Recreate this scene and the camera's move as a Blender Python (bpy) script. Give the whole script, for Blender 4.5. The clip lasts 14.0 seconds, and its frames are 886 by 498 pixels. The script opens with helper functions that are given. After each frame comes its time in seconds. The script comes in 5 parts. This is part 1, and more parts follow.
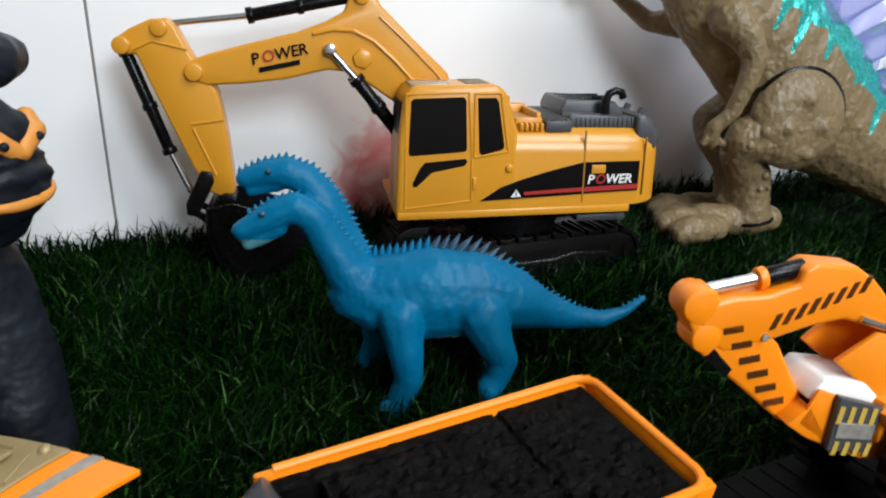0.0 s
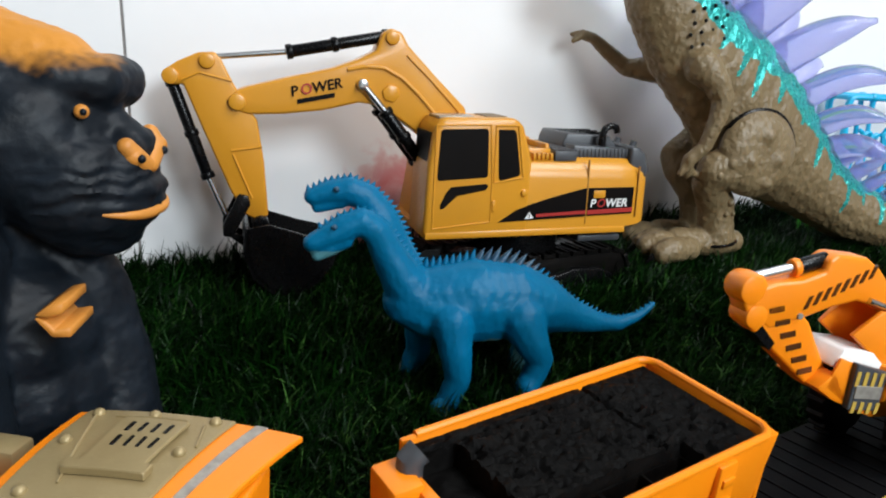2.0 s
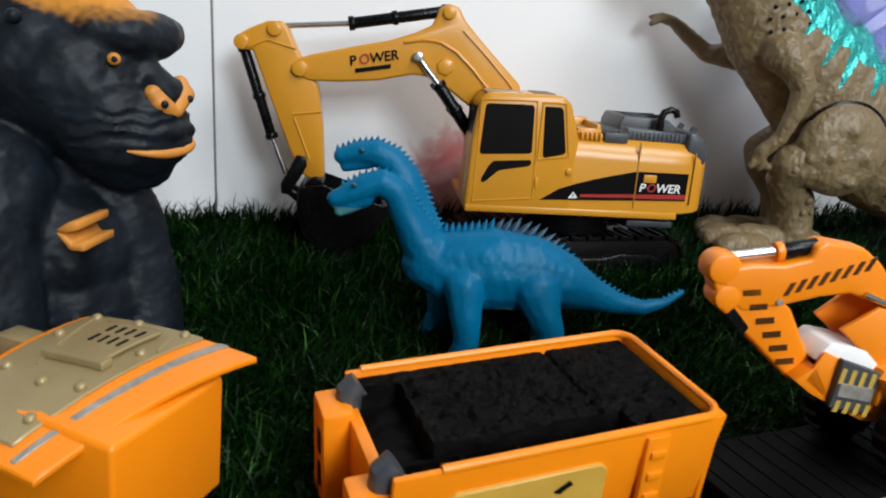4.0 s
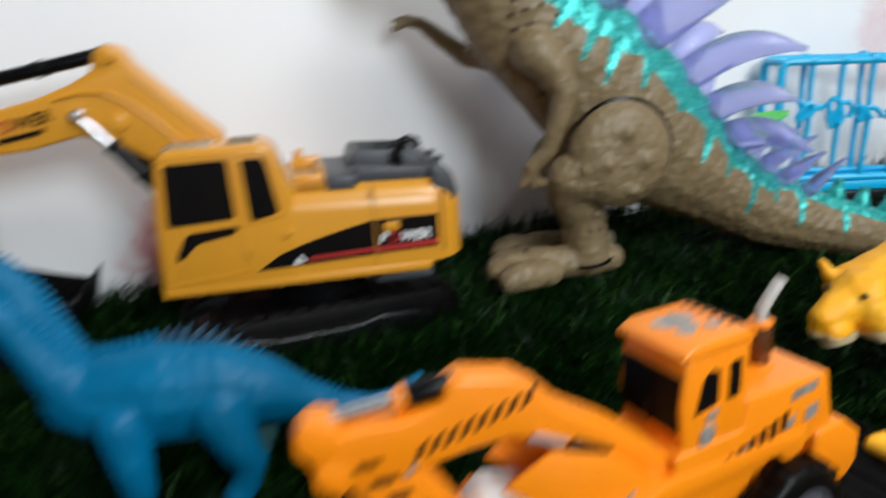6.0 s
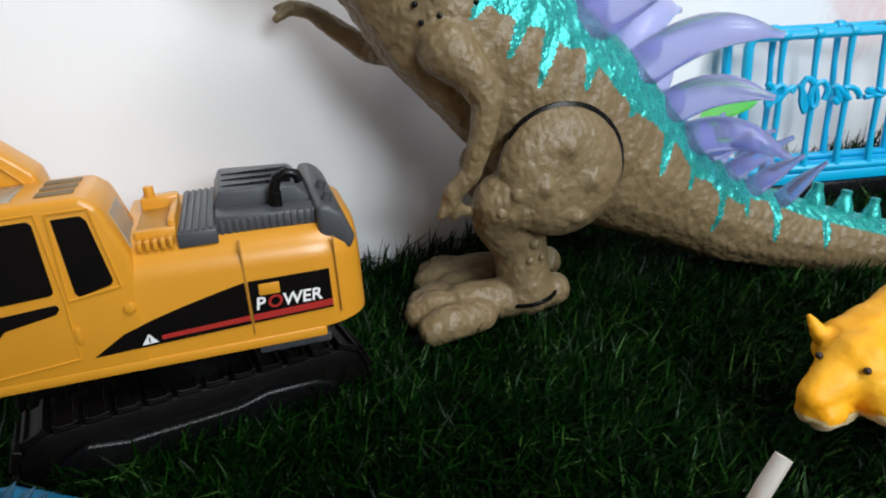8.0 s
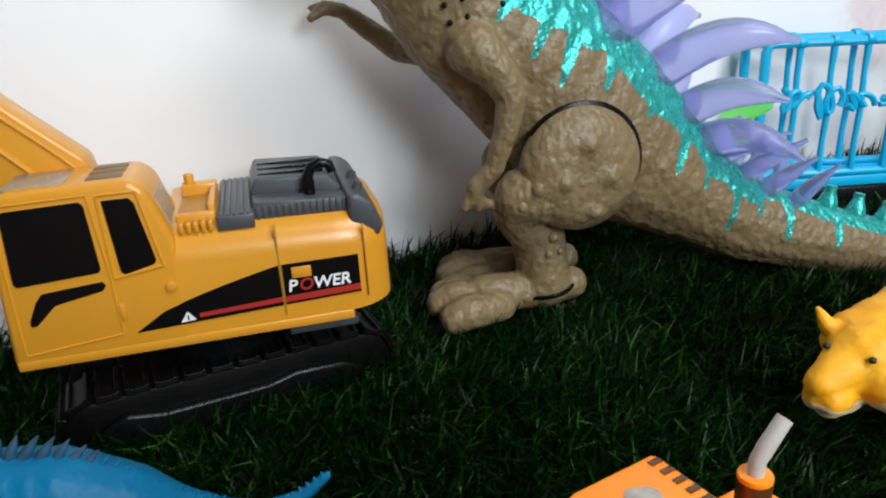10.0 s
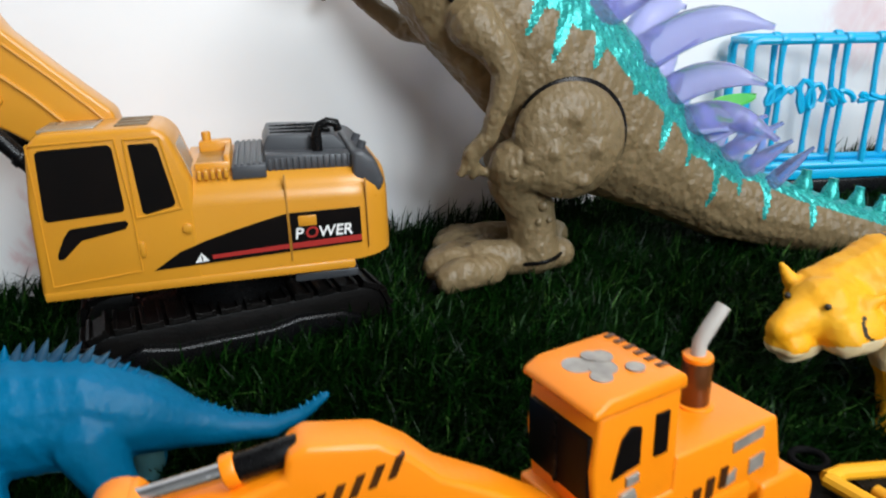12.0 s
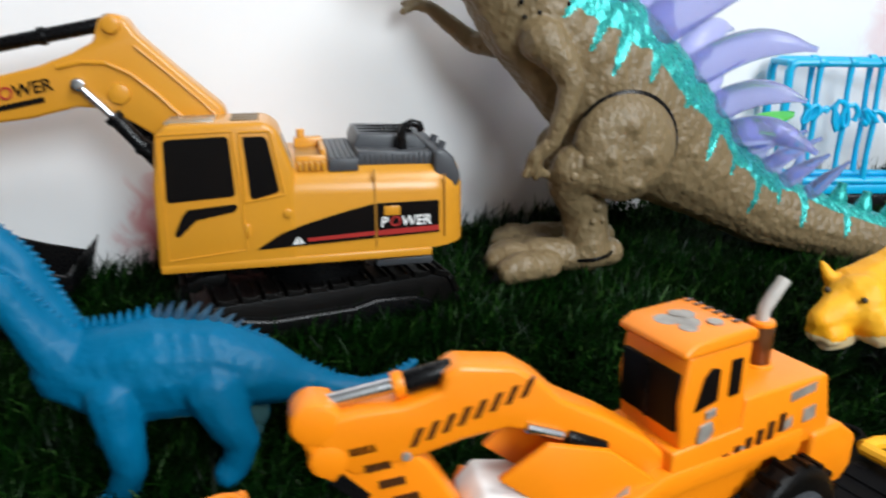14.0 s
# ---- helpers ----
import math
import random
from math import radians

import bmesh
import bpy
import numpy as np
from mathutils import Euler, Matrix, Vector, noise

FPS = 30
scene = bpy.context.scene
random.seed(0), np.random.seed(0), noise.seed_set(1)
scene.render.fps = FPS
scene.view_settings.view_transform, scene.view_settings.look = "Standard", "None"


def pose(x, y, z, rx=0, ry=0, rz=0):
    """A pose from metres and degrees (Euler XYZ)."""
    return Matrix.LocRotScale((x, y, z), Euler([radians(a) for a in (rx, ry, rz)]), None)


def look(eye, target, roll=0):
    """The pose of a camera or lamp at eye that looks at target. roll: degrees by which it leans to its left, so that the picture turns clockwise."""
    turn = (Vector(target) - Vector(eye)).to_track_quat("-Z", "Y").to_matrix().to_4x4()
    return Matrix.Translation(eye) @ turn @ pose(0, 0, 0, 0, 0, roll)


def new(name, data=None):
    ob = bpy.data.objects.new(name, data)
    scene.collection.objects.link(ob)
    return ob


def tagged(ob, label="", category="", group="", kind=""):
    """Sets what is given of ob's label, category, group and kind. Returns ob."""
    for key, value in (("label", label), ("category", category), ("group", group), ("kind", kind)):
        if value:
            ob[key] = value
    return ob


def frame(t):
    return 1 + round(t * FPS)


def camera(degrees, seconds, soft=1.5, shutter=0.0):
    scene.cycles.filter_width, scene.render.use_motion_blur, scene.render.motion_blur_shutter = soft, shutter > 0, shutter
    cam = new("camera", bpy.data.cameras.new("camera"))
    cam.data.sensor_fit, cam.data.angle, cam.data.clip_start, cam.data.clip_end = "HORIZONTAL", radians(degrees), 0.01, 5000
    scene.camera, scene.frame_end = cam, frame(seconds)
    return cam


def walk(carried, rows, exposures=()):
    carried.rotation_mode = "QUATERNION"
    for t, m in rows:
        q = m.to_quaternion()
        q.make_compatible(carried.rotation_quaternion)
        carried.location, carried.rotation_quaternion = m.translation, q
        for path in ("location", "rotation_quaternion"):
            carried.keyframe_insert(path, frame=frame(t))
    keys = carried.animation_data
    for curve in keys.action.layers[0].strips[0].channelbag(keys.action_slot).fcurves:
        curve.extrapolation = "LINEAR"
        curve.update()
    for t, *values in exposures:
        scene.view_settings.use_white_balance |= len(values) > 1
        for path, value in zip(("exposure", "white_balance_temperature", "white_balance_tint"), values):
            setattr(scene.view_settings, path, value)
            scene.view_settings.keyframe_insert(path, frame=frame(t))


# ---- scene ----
cam = camera(63.6, 14.0, 2.0, 0.9)
PATH = [
    (0, (-0.004, -0.031, 0.162), (0.035, 1.863, -0.477), 0.5),
    (0.5, (-0.022, -0.041, 0.16), (0.099, 1.855, -0.466), 1.2),
    (1, (-0.044, -0.057, 0.164), (0.129, 1.848, -0.421), 1.6),
    (1.5, (-0.058, -0.065, 0.161), (0.195, 1.845, -0.376), 2.2),
    (2, (-0.064, -0.063, 0.157), (0.213, 1.85, -0.358), 2.0),
    (2.5, (-0.057, -0.064, 0.151), (0.149, 1.861, -0.353), 1.6),
    (2.7, (-0.052, -0.062, 0.147), (0.107, 1.864, -0.365), 1.6),
    (4.8, (0.004, -0.087, 0.152), (-0.16, 1.817, -0.436), 4.8),
    (5, (0.004, -0.075, 0.149), (-0.085, 1.831, -0.45), 4.0),
    (5.5, (0.039, -0.042, 0.151), (0.021, 1.863, -0.457), 2.2),
    (6, (0.09, 0.005, 0.173), (0.188, 1.911, -0.426), -2.8),
    (6.5, (0.125, 0.052, 0.189), (0.294, 1.923, -0.5), -5.0),
    (7, (0.135, 0.083, 0.19), (0.307, 1.942, -0.529), -5.6),
    (7.5, (0.127, 0.087, 0.19), (0.296, 1.941, -0.54), -5.0),
    (8, (0.122, 0.085, 0.189), (0.315, 1.935, -0.548), -4.1),
    (10.3, (0.114, 0.066, 0.187), (0.259, 1.931, -0.521), -3.1),
    (10.5, (0.111, 0.062, 0.186), (0.255, 1.936, -0.497), -2.8),
    (11, (0.11, 0.052, 0.183), (0.251, 1.931, -0.487), -2.4),
    (11.5, (0.113, 0.049, 0.176), (0.262, 1.929, -0.488), -2.1),
    (12, (0.116, 0.04, 0.171), (0.267, 1.918, -0.499), -1.8),
    (12.5, (0.118, 0.031, 0.168), (0.28, 1.908, -0.504), -1.0),
    (13, (0.117, 0.024, 0.167), (0.271, 1.903, -0.502), -0.7),
    (13.5, (0.108, 0.015, 0.167), (0.24, 1.901, -0.486), -0.3),
    (14, (0.088, 0.007, 0.172), (0.197, 1.901, -0.46), -0.3),
]
walk(cam, [(t, look(eye, target, roll)) for t, eye, target, roll in PATH],
     [(0.0, -0.14), (2.7, -0.14), (5.0, -0.46), (6.0, -0.36), (7.0, -0.30), (10.5, -0.26), (12.5, -0.16), (14.0, -0.13)])

# ---- light: a bright room with an added fill lamp to the right and behind the camera ----
world = bpy.data.worlds.new("world")
scene.world = world
world.use_nodes = True
wn = world.node_tree.nodes
sky = wn.new("ShaderNodeTexSky")
sky.sky_type = "NISHITA"
sky.sun_disc = False
sky.sun_elevation, sky.sun_rotation = radians(40), radians(140)
wn["Background"].inputs[1].default_value = 0.12
world.node_tree.links.new(sky.outputs[0], wn["Background"].inputs[0])


def area_lamp(name, eye, target, w, h, watts, colour):
    data = bpy.data.lights.new(name, "AREA")
    data.shape, data.size, data.size_y, data.energy, data.color = "RECTANGLE", w, h, watts, colour
    ob = new(name, data)
    ob.matrix_world = look(eye, target)
    return ob


# added fill with no visible source: lifts the toys' fronts and the tiled wall
area_lamp("front_fill", (0.80, -1.15, 0.80), (0.1, 0.40, 0.08), 0.55, 0.55, 28.5, (0.84, 0.94, 1.0))
area_lamp("ceiling_light_glow", (0.90, -0.42, 1.50), (0.15, 0.38, 0.05), 0.70, 0.70, 25.0, (0.96, 0.98, 1.0))


# ---- materials ----
def shader(name, colour, rough=0.45, second=None, scale=60.0, amount=0.35, bump=0.0, bump_scale=300.0, metal=0.0, coat=0.0, spread=0.06, spec=0.5, cells=0.0):
    """A surface: colour drifting towards `second` in noise, uneven gloss and fine relief (sizes per metre)."""
    m = bpy.data.materials.new(name)
    m.use_nodes = True
    nt = m.node_tree
    n, l = nt.nodes, nt.links
    b = n["Principled BSDF"]
    co = n.new("ShaderNodeTexCoord")
    no = n.new("ShaderNodeTexNoise")
    no.inputs["Scale"].default_value, no.inputs["Detail"].default_value = scale, 5
    l.new(co.outputs["Object"], no.inputs["Vector"])
    mix = n.new("ShaderNodeMix")
    mix.data_type = "RGBA"
    mix.inputs[6].default_value = (*colour, 1)
    mix.inputs[7].default_value = (*(second or [c * 0.8 for c in colour]), 1)
    ramp = n.new("ShaderNodeMapRange")
    ramp.inputs[1].default_value, ramp.inputs[2].default_value, ramp.inputs[4].default_value = 0.35, 0.75, amount
    l.new(no.outputs[0], ramp.inputs[0])
    l.new(ramp.outputs[0], mix.inputs[0])
    l.new(mix.outputs[2], b.inputs["Base Color"])
    fine = n.new("ShaderNodeTexNoise")
    fine.inputs["Scale"].default_value, fine.inputs["Detail"].default_value = bump_scale, 3
    l.new(co.outputs["Object"], fine.inputs["Vector"])
    rr = n.new("ShaderNodeMapRange")
    rr.inputs[3].default_value, rr.inputs[4].default_value = max(0.02, rough - spread), rough + spread
    l.new(fine.outputs[0], rr.inputs[0])
    l.new(rr.outputs[0], b.inputs["Roughness"])
    b.inputs["Metallic"].default_value = metal
    b.inputs["Coat Weight"].default_value = coat
    b.inputs["Specular IOR Level"].default_value = spec
    if bump:
        bp = n.new("ShaderNodeBump")
        bp.inputs["Strength"].default_value, bp.inputs["Distance"].default_value = bump, 0.0008
        height = fine.outputs[0]
        if cells:
            # pebbled, wrinkled relief
            warp = n.new("ShaderNodeMapping")
            warp.inputs["Scale"].default_value = (1.0, 1.0, 0.62)
            l.new(co.outputs["Object"], warp.inputs[0])
            vor = n.new("ShaderNodeTexVoronoi")
            vor.feature = "SMOOTH_F1"
            vor.inputs["Scale"].default_value = cells
            l.new(warp.outputs[0], vor.inputs["Vector"])
            add = n.new("ShaderNodeMath")
            add.operation = "MULTIPLY_ADD"
            add.inputs[1].default_value = -1.6
            l.new(vor.outputs[0], add.inputs[0])
            l.new(fine.outputs[0], add.inputs[2])
            height = add.outputs[0]
        l.new(height, bp.inputs["Height"])
        l.new(bp.outputs[0], b.inputs["Normal"])
    return m


YELLOW = shader("yellow_plastic", (0.63, 0.272, 0.020), 0.30, (0.57, 0.232, 0.014), 25, 0.5, 0.05, 900)
ORANGE = shader("orange_plastic", (0.92, 0.250, 0.004), 0.36, (0.88, 0.215, 0.003), 30, 0.5, 0.05, 900)
BLACK = shader("black_plastic", (0.0025, 0.0025, 0.003), 0.28, (0.008, 0.0075, 0.007), 60, 0.5, 0.08, 700, spec=0.18)
MATT = shader("matt_black_plastic", (0.0025, 0.0025, 0.003), 0.6, (0.006, 0.0055, 0.005), 60, 0.5, 0.1, 700, spec=0.06)
GREY = shader("dark_grey_plastic", (0.05, 0.053, 0.06), 0.42, (0.075, 0.077, 0.082), 60, 0.5, 0.08, 700)
PANE = shader("black_window_sticker", (0.003, 0.0026, 0.0026), 0.4, (0.008, 0.005, 0.004), 40, 0.5, 0.05, 300, spec=0.1)
STEEL = shader("steel_rod", (0.62, 0.62, 0.63), 0.25, (0.5, 0.5, 0.5), 200, 0.4, 0.0, 600, 1.0)
RED = shader("red_print", (0.38, 0.02, 0.015), 0.45)
WHITE = shader("white_print", (0.85, 0.84, 0.82), 0.45, (0.7, 0.69, 0.67), 200, 0.5)
RUBBER = shader("black_rubber", (0.0025, 0.0022, 0.002), 0.38, (0.007, 0.0055, 0.005), 120, 0.6, 0.2, 800, spec=0.12)
BLUE = shader("blue_rubber", (0.0, 0.128, 0.262), 0.42, (0.0, 0.090, 0.195), 45, 0.6, 0.16, 600, spec=0.16, cells=420)
BLUE_BELLY = shader("teal_belly", (0.09, 0.22, 0.22), 0.45, (0.04, 0.25, 0.35), 80, 0.6, 0.15, 700)
SPINE = shader("dark_spine", (0.01, 0.05, 0.10), 0.4, (0.05, 0.12, 0.17), 200, 0.6)
SKIN = shader("olive_brown_skin", (0.205, 0.146, 0.074), 0.42, (0.15, 0.103, 0.050), 70, 0.6, 0.85, 420, spec=0.42, cells=300)
TEAL = shader("metallic_teal", (0.045, 0.47, 0.42), 0.28, (0.015, 0.27, 0.27), 220, 0.8, 0.9, 500, 0.5, cells=260)
BLACKFUR = shader("blue_black_rubber", (0.004, 0.006, 0.009), 0.48, (0.016, 0.023, 0.033), 60, 0.6, 0.4, 250, spec=0.2, cells=160)
OCHRE = shader("orange_ochre_paint", (0.62, 0.24, 0.035), 0.5, (0.45, 0.17, 0.03), 90, 0.6, 0.2, 350)
TIGER = shader("tiger_yellow", (0.86, 0.36, 0.006), 0.5, (0.86, 0.46, 0.03), 60, 0.8, 0.2, 500, spec=0.3)
CREAM = shader("cream_paint", (0.78, 0.62, 0.38), 0.5, (0.85, 0.6, 0.2), 120, 0.5, 0.15, 500)
STRIPE = shader("black_paint", (0.02, 0.012, 0.006), 0.5)
TAN = shader("tan_plate", (0.36, 0.27, 0.13), 0.4, (0.28, 0.20, 0.09), 60, 0.6, 0.1, 600, 0.25)
LOAD = shader("coal_load", (0.003, 0.0028, 0.0028), 0.5, (0.008, 0.0075, 0.007), 140, 0.7, 1.0, 260, spec=0.03, cells=200)
SILVER = shader("silver_print", (0.42, 0.38, 0.33), 0.4, (0.2, 0.18, 0.16), 250, 0.8, 0.0, 300, 0.4)
BRONZE = shader("brown_metal", (0.14, 0.05, 0.015), 0.25, (0.05, 0.018, 0.008), 80, 0.6, 0.0, 300, 0.5)
HAZARD = shader("hazard_yellow", (0.55, 0.36, 0.06), 0.45, (0.40, 0.26, 0.05), 120, 0.5)
EXHAUST = shader("pale_grey_plastic", (0.50, 0.47, 0.43), 0.4, (0.40, 0.38, 0.35), 120, 0.5)
CYAN = shader("sky_blue_plastic", (0.0, 0.42, 0.72), 0.35, (0.0, 0.36, 0.65), 50, 0.5, 0.05, 700)
GREEN = shader("green_plastic", (0.10, 0.55, 0.06), 0.4, (0.07, 0.42, 0.05), 60, 0.5)
# mid grey for the unseen room shell, kept dark to hold back bounced light
ROOM = shader("room_plaster", (0.41, 0.41, 0.41), 0.8, (0.35, 0.35, 0.35), 3, 0.5, 0.1, 60)
FLOOR = shader("floor_tile", (0.45, 0.42, 0.38), 0.3, (0.38, 0.35, 0.31), 4, 0.5, 0.05, 60)
GROUT = shader("grey_grout", (0.22, 0.20, 0.19), 0.7, (0.15, 0.14, 0.13), 80, 0.6)


def airbrushed(m, colour):
    """Lays a sprayed second colour over m wherever its mesh carries paint."""
    n, l = m.node_tree.nodes, m.node_tree.links
    base = n["Principled BSDF"].inputs["Base Color"]
    over = n.new("ShaderNodeMix")
    over.data_type = "RGBA"
    over.inputs[7].default_value = (*colour, 1)
    at = n.new("ShaderNodeAttribute")
    at.attribute_name = "paint"
    l.new(at.outputs["Fac"], over.inputs[0])
    l.new(base.links[0].from_socket, over.inputs[6])
    l.new(over.outputs[2], base)


airbrushed(BLACKFUR, (0.58, 0.235, 0.035))


def crystal_material():
    m = shader("lavender_crystal", (0.52, 0.54, 0.90), 0.18, (0.66, 0.66, 0.95), 40, 0.6, 0.1, 400)
    b = m.node_tree.nodes["Principled BSDF"]
    b.inputs["Transmission Weight"].default_value = 0.75
    b.inputs["IOR"].default_value = 1.3
    return m


CRYSTAL = crystal_material()


def grass_material():
    m = bpy.data.materials.new("grass_blades")
    m.use_nodes = True
    n, l = m.node_tree.nodes, m.node_tree.links
    b = n["Principled BSDF"]
    geo = n.new("ShaderNodeNewGeometry")
    ramp = n.new("ShaderNodeValToRGB")
    e = ramp.color_ramp.elements
    e[0].color, e[1].color = (0.0006, 0.0052, 0.0004, 1), (0.045, 0.11, 0.022, 1)
    for pos, c in ((0.55, (0.0016, 0.0135, 0.0010, 1)), (0.9, (0.0055, 0.032, 0.003, 1))):
        x = e.new(pos)
        x.color = c
    l.new(geo.outputs["Random Per Island"], ramp.inputs[0])
    l.new(ramp.outputs[0], b.inputs["Base Color"])
    b.inputs["Roughness"].default_value = 0.4
    b.inputs["Specular IOR Level"].default_value = 0.09
    return m


GRASS = grass_material()
MAT = shader("grass_backing", (0.006, 0.018, 0.006), 0.8, (0.012, 0.03, 0.01), 120, 0.6, 0.3, 400)


def wall_material(flowers):
    """Glazed white wall tile with faint pink printed flowers (centres in the wall's own metres)."""
    m = shader("glazed_wall_tile", (0.84, 0.83, 0.83), 0.22, (0.76, 0.75, 0.77), 7, 0.5, 0.02, 90, 0.0, 0.0, 0.05)
    n, l = m.node_tree.nodes, m.node_tree.links
    b = n["Principled BSDF"]
    last = b.inputs["Base Color"].links[0].from_socket
    co = n.new("ShaderNodeTexCoord")
    petals = n.new("ShaderNodeTexNoise")
    petals.inputs["Scale"].default_value, petals.inputs["Detail"].default_value, petals.inputs["Distortion"].default_value = 38, 4, 1.6
    l.new(co.outputs["Object"], petals.inputs["Vector"])
    for x, z, r, strength in flowers:
        d = n.new("ShaderNodeVectorMath")
        d.operation = "DISTANCE"
        d.inputs[1].default_value = (x, 0, z)
        l.new(co.outputs["Object"], d.inputs[0])
        wob = n.new("ShaderNodeMath")
        wob.operation = "MULTIPLY_ADD"
        wob.inputs[1].default_value = r * 1.1
        l.new(petals.outputs[0], wob.inputs[0])
        l.new(d.outputs["Value"], wob.inputs[2])
        fall = n.new("ShaderNodeMapRange")
        fall.interpolation_type = "SMOOTHSTEP"
        fall.inputs[1].default_value, fall.inputs[2].default_value = r * 1.15, r * 1.6
        fall.inputs[3].default_value, fall.inputs[4].default_value = strength, 0
        l.new(wob.outputs[0], fall.inputs[0])
        tint = n.new("ShaderNodeMix")
        tint.data_type = "RGBA"
        tint.inputs[7].default_value = (0.62, 0.17, 0.18, 1)
        vary = n.new("ShaderNodeMath")
        vary.operation = "MULTIPLY"
        l.new(fall.outputs[0], vary.inputs[0])
        l.new(petals.outputs[0], vary.inputs[1])
        l.new(vary.outputs[0], tint.inputs[0])
        l.new(last, tint.inputs[6])
        last = tint.outputs[2]
    l.new(last, b.inputs["Base Color"])
    return m


WALL = wall_material([(0.163, 0.052, 0.052, 1.6), (0.69, 0.150, 0.045, 0.6), (0.80, 0.10, 0.06, 0.6)])


# ---- builders (lengths in millimetres) ----
def thing(name, x, y, z, yaw, label, category, group=""):
    ob = new(name)
    ob.empty_display_size = 0.01
    ob.matrix_world = pose(x, y, z, 0, 0, yaw)
    return tagged(ob, label, category, group)


def part(name, bm, material, parent, label="", smooth=True, sharp=35):
    """Links a bmesh, in millimetres of its thing's frame, as one mesh under a thing or a part."""
    bmesh.ops.scale(bm, vec=(0.001, 0.001, 0.001), verts=bm.verts)
    bmesh.ops.recalc_face_normals(bm, faces=bm.faces)
    me = bpy.data.meshes.new(name)
    bm.to_mesh(me)
    bm.free()
    for mat in material if isinstance(material, (list, tuple)) else [material]:
        me.materials.append(mat)
    if smooth:
        me.shade_smooth()
        me.set_sharp_from_angle(angle=radians(sharp))
    ob = new(name, me)
    if parent:
        ob.parent = parent
    if label:
        ob["label"] = label
    return ob


def bevelled(bm, width, segments=2, angle=30):
    if width > 0:
        edges = [e for e in bm.edges if len(e.link_faces) == 2 and e.calc_face_angle(0) > radians(angle)]
        bmesh.ops.bevel(bm, geom=edges, offset=width, segments=segments, affect="EDGES", profile=0.5, clamp_overlap=True)
    return bm


def prism(points, y0, y1, bevel=0.0, segments=2, bm=None):
    """A plate: a profile in x and z, thick from y0 to y1."""
    own = bmesh.new()
    a = [own.verts.new((x, y0, z)) for x, z in points]
    b = [own.verts.new((x, y1, z)) for x, z in points]
    own.faces.new(a)
    own.faces.new(b[::-1])
    for i in range(len(a)):
        own.faces.new((a[i], b[i], b[i - 1], a[i - 1]))
    bmesh.ops.recalc_face_normals(own, faces=own.faces)
    bevelled(own, bevel, segments)
    return own if bm is None else merge(bm, own)


def merge(bm, other):
    me = bpy.data.meshes.new("tmp")
    other.to_mesh(me)
    bm.from_mesh(me)
    other.free()
    bpy.data.meshes.remove(me)
    return bm


def box(x0, x1, y0, y1, z0, z1, bevel=0.6, segments=2, bm=None):
    return prism([(x0, z0), (x1, z0), (x1, z1), (x0, z1)], y0, y1, bevel, segments, bm)


def tube(points, radii, sides=14, bm=None, caps=True):
    """A round bar through points, with a radius at each."""
    own = bmesh.new()
    pts = [Vector(p) for p in points]
    radii = radii if isinstance(radii, (list, tuple)) else [radii] * len(pts)
    rings, side = [], None
    for i, p in enumerate(pts):
        d = (pts[min(i + 1, len(pts) - 1)] - pts[max(i - 1, 0)]).normalized()
        if side is None:
            side = d.orthogonal().normalized()
        side = (side - d * side.dot(d)).normalized()
        up = d.cross(side)
        rings.append([own.verts.new(p + (side * math.cos(a) + up * math.sin(a)) * radii[i]) for a in [2 * math.pi * k / sides for k in range(sides)]])
    for r, q in zip(rings, rings[1:]):
        for k in range(sides):
            own.faces.new((r[k], r[k - 1], q[k - 1], q[k]))
    if caps:
        own.faces.new(rings[0])
        own.faces.new(rings[-1][::-1])
    bmesh.ops.recalc_face_normals(own, faces=own.faces)
    return own if bm is None else merge(bm, own)


def rod(p, q, r, bevel=0.0, sides=16, bm=None):
    own = tube([p, q], r, sides)
    bevelled(own, bevel, 2, 50)
    return own if bm is None else merge(bm, own)


def arc(cx, cz, r, a0, a1, n=8):
    return [(cx + r * math.cos(radians(a0 + (a1 - a0) * i / n)), cz + r * math.sin(radians(a0 + (a1 - a0) * i / n))) for i in range(n + 1)]


def writing(text, x, y, z, size, material, parent, name, shear=0.15, turn=0.0, back=False):
    """Raised lettering on an upright face, in the thing's millimetres."""
    cu = bpy.data.curves.new(name, "FONT")
    cu.body, cu.size, cu.shear, cu.extrude, cu.offset = text, size, shear, 0.12, 0.12
    tmp = bpy.data.objects.new(name, cu)
    scene.collection.objects.link(tmp)
    bpy.context.view_layer.update()
    me = bpy.data.meshes.new_from_object(tmp.evaluated_get(bpy.context.evaluated_depsgraph_get()))
    bpy.data.objects.remove(tmp)
    bm = bmesh.new()
    bm.from_mesh(me)
    bpy.data.meshes.remove(me)
    m = Matrix.Translation((x, y, z)) @ Matrix.Rotation(radians(-turn), 4, "Y") @ Matrix.Rotation(radians(90), 4, "X")
    bm.transform(m)
    return part(name, bm, material, parent, smooth=False)


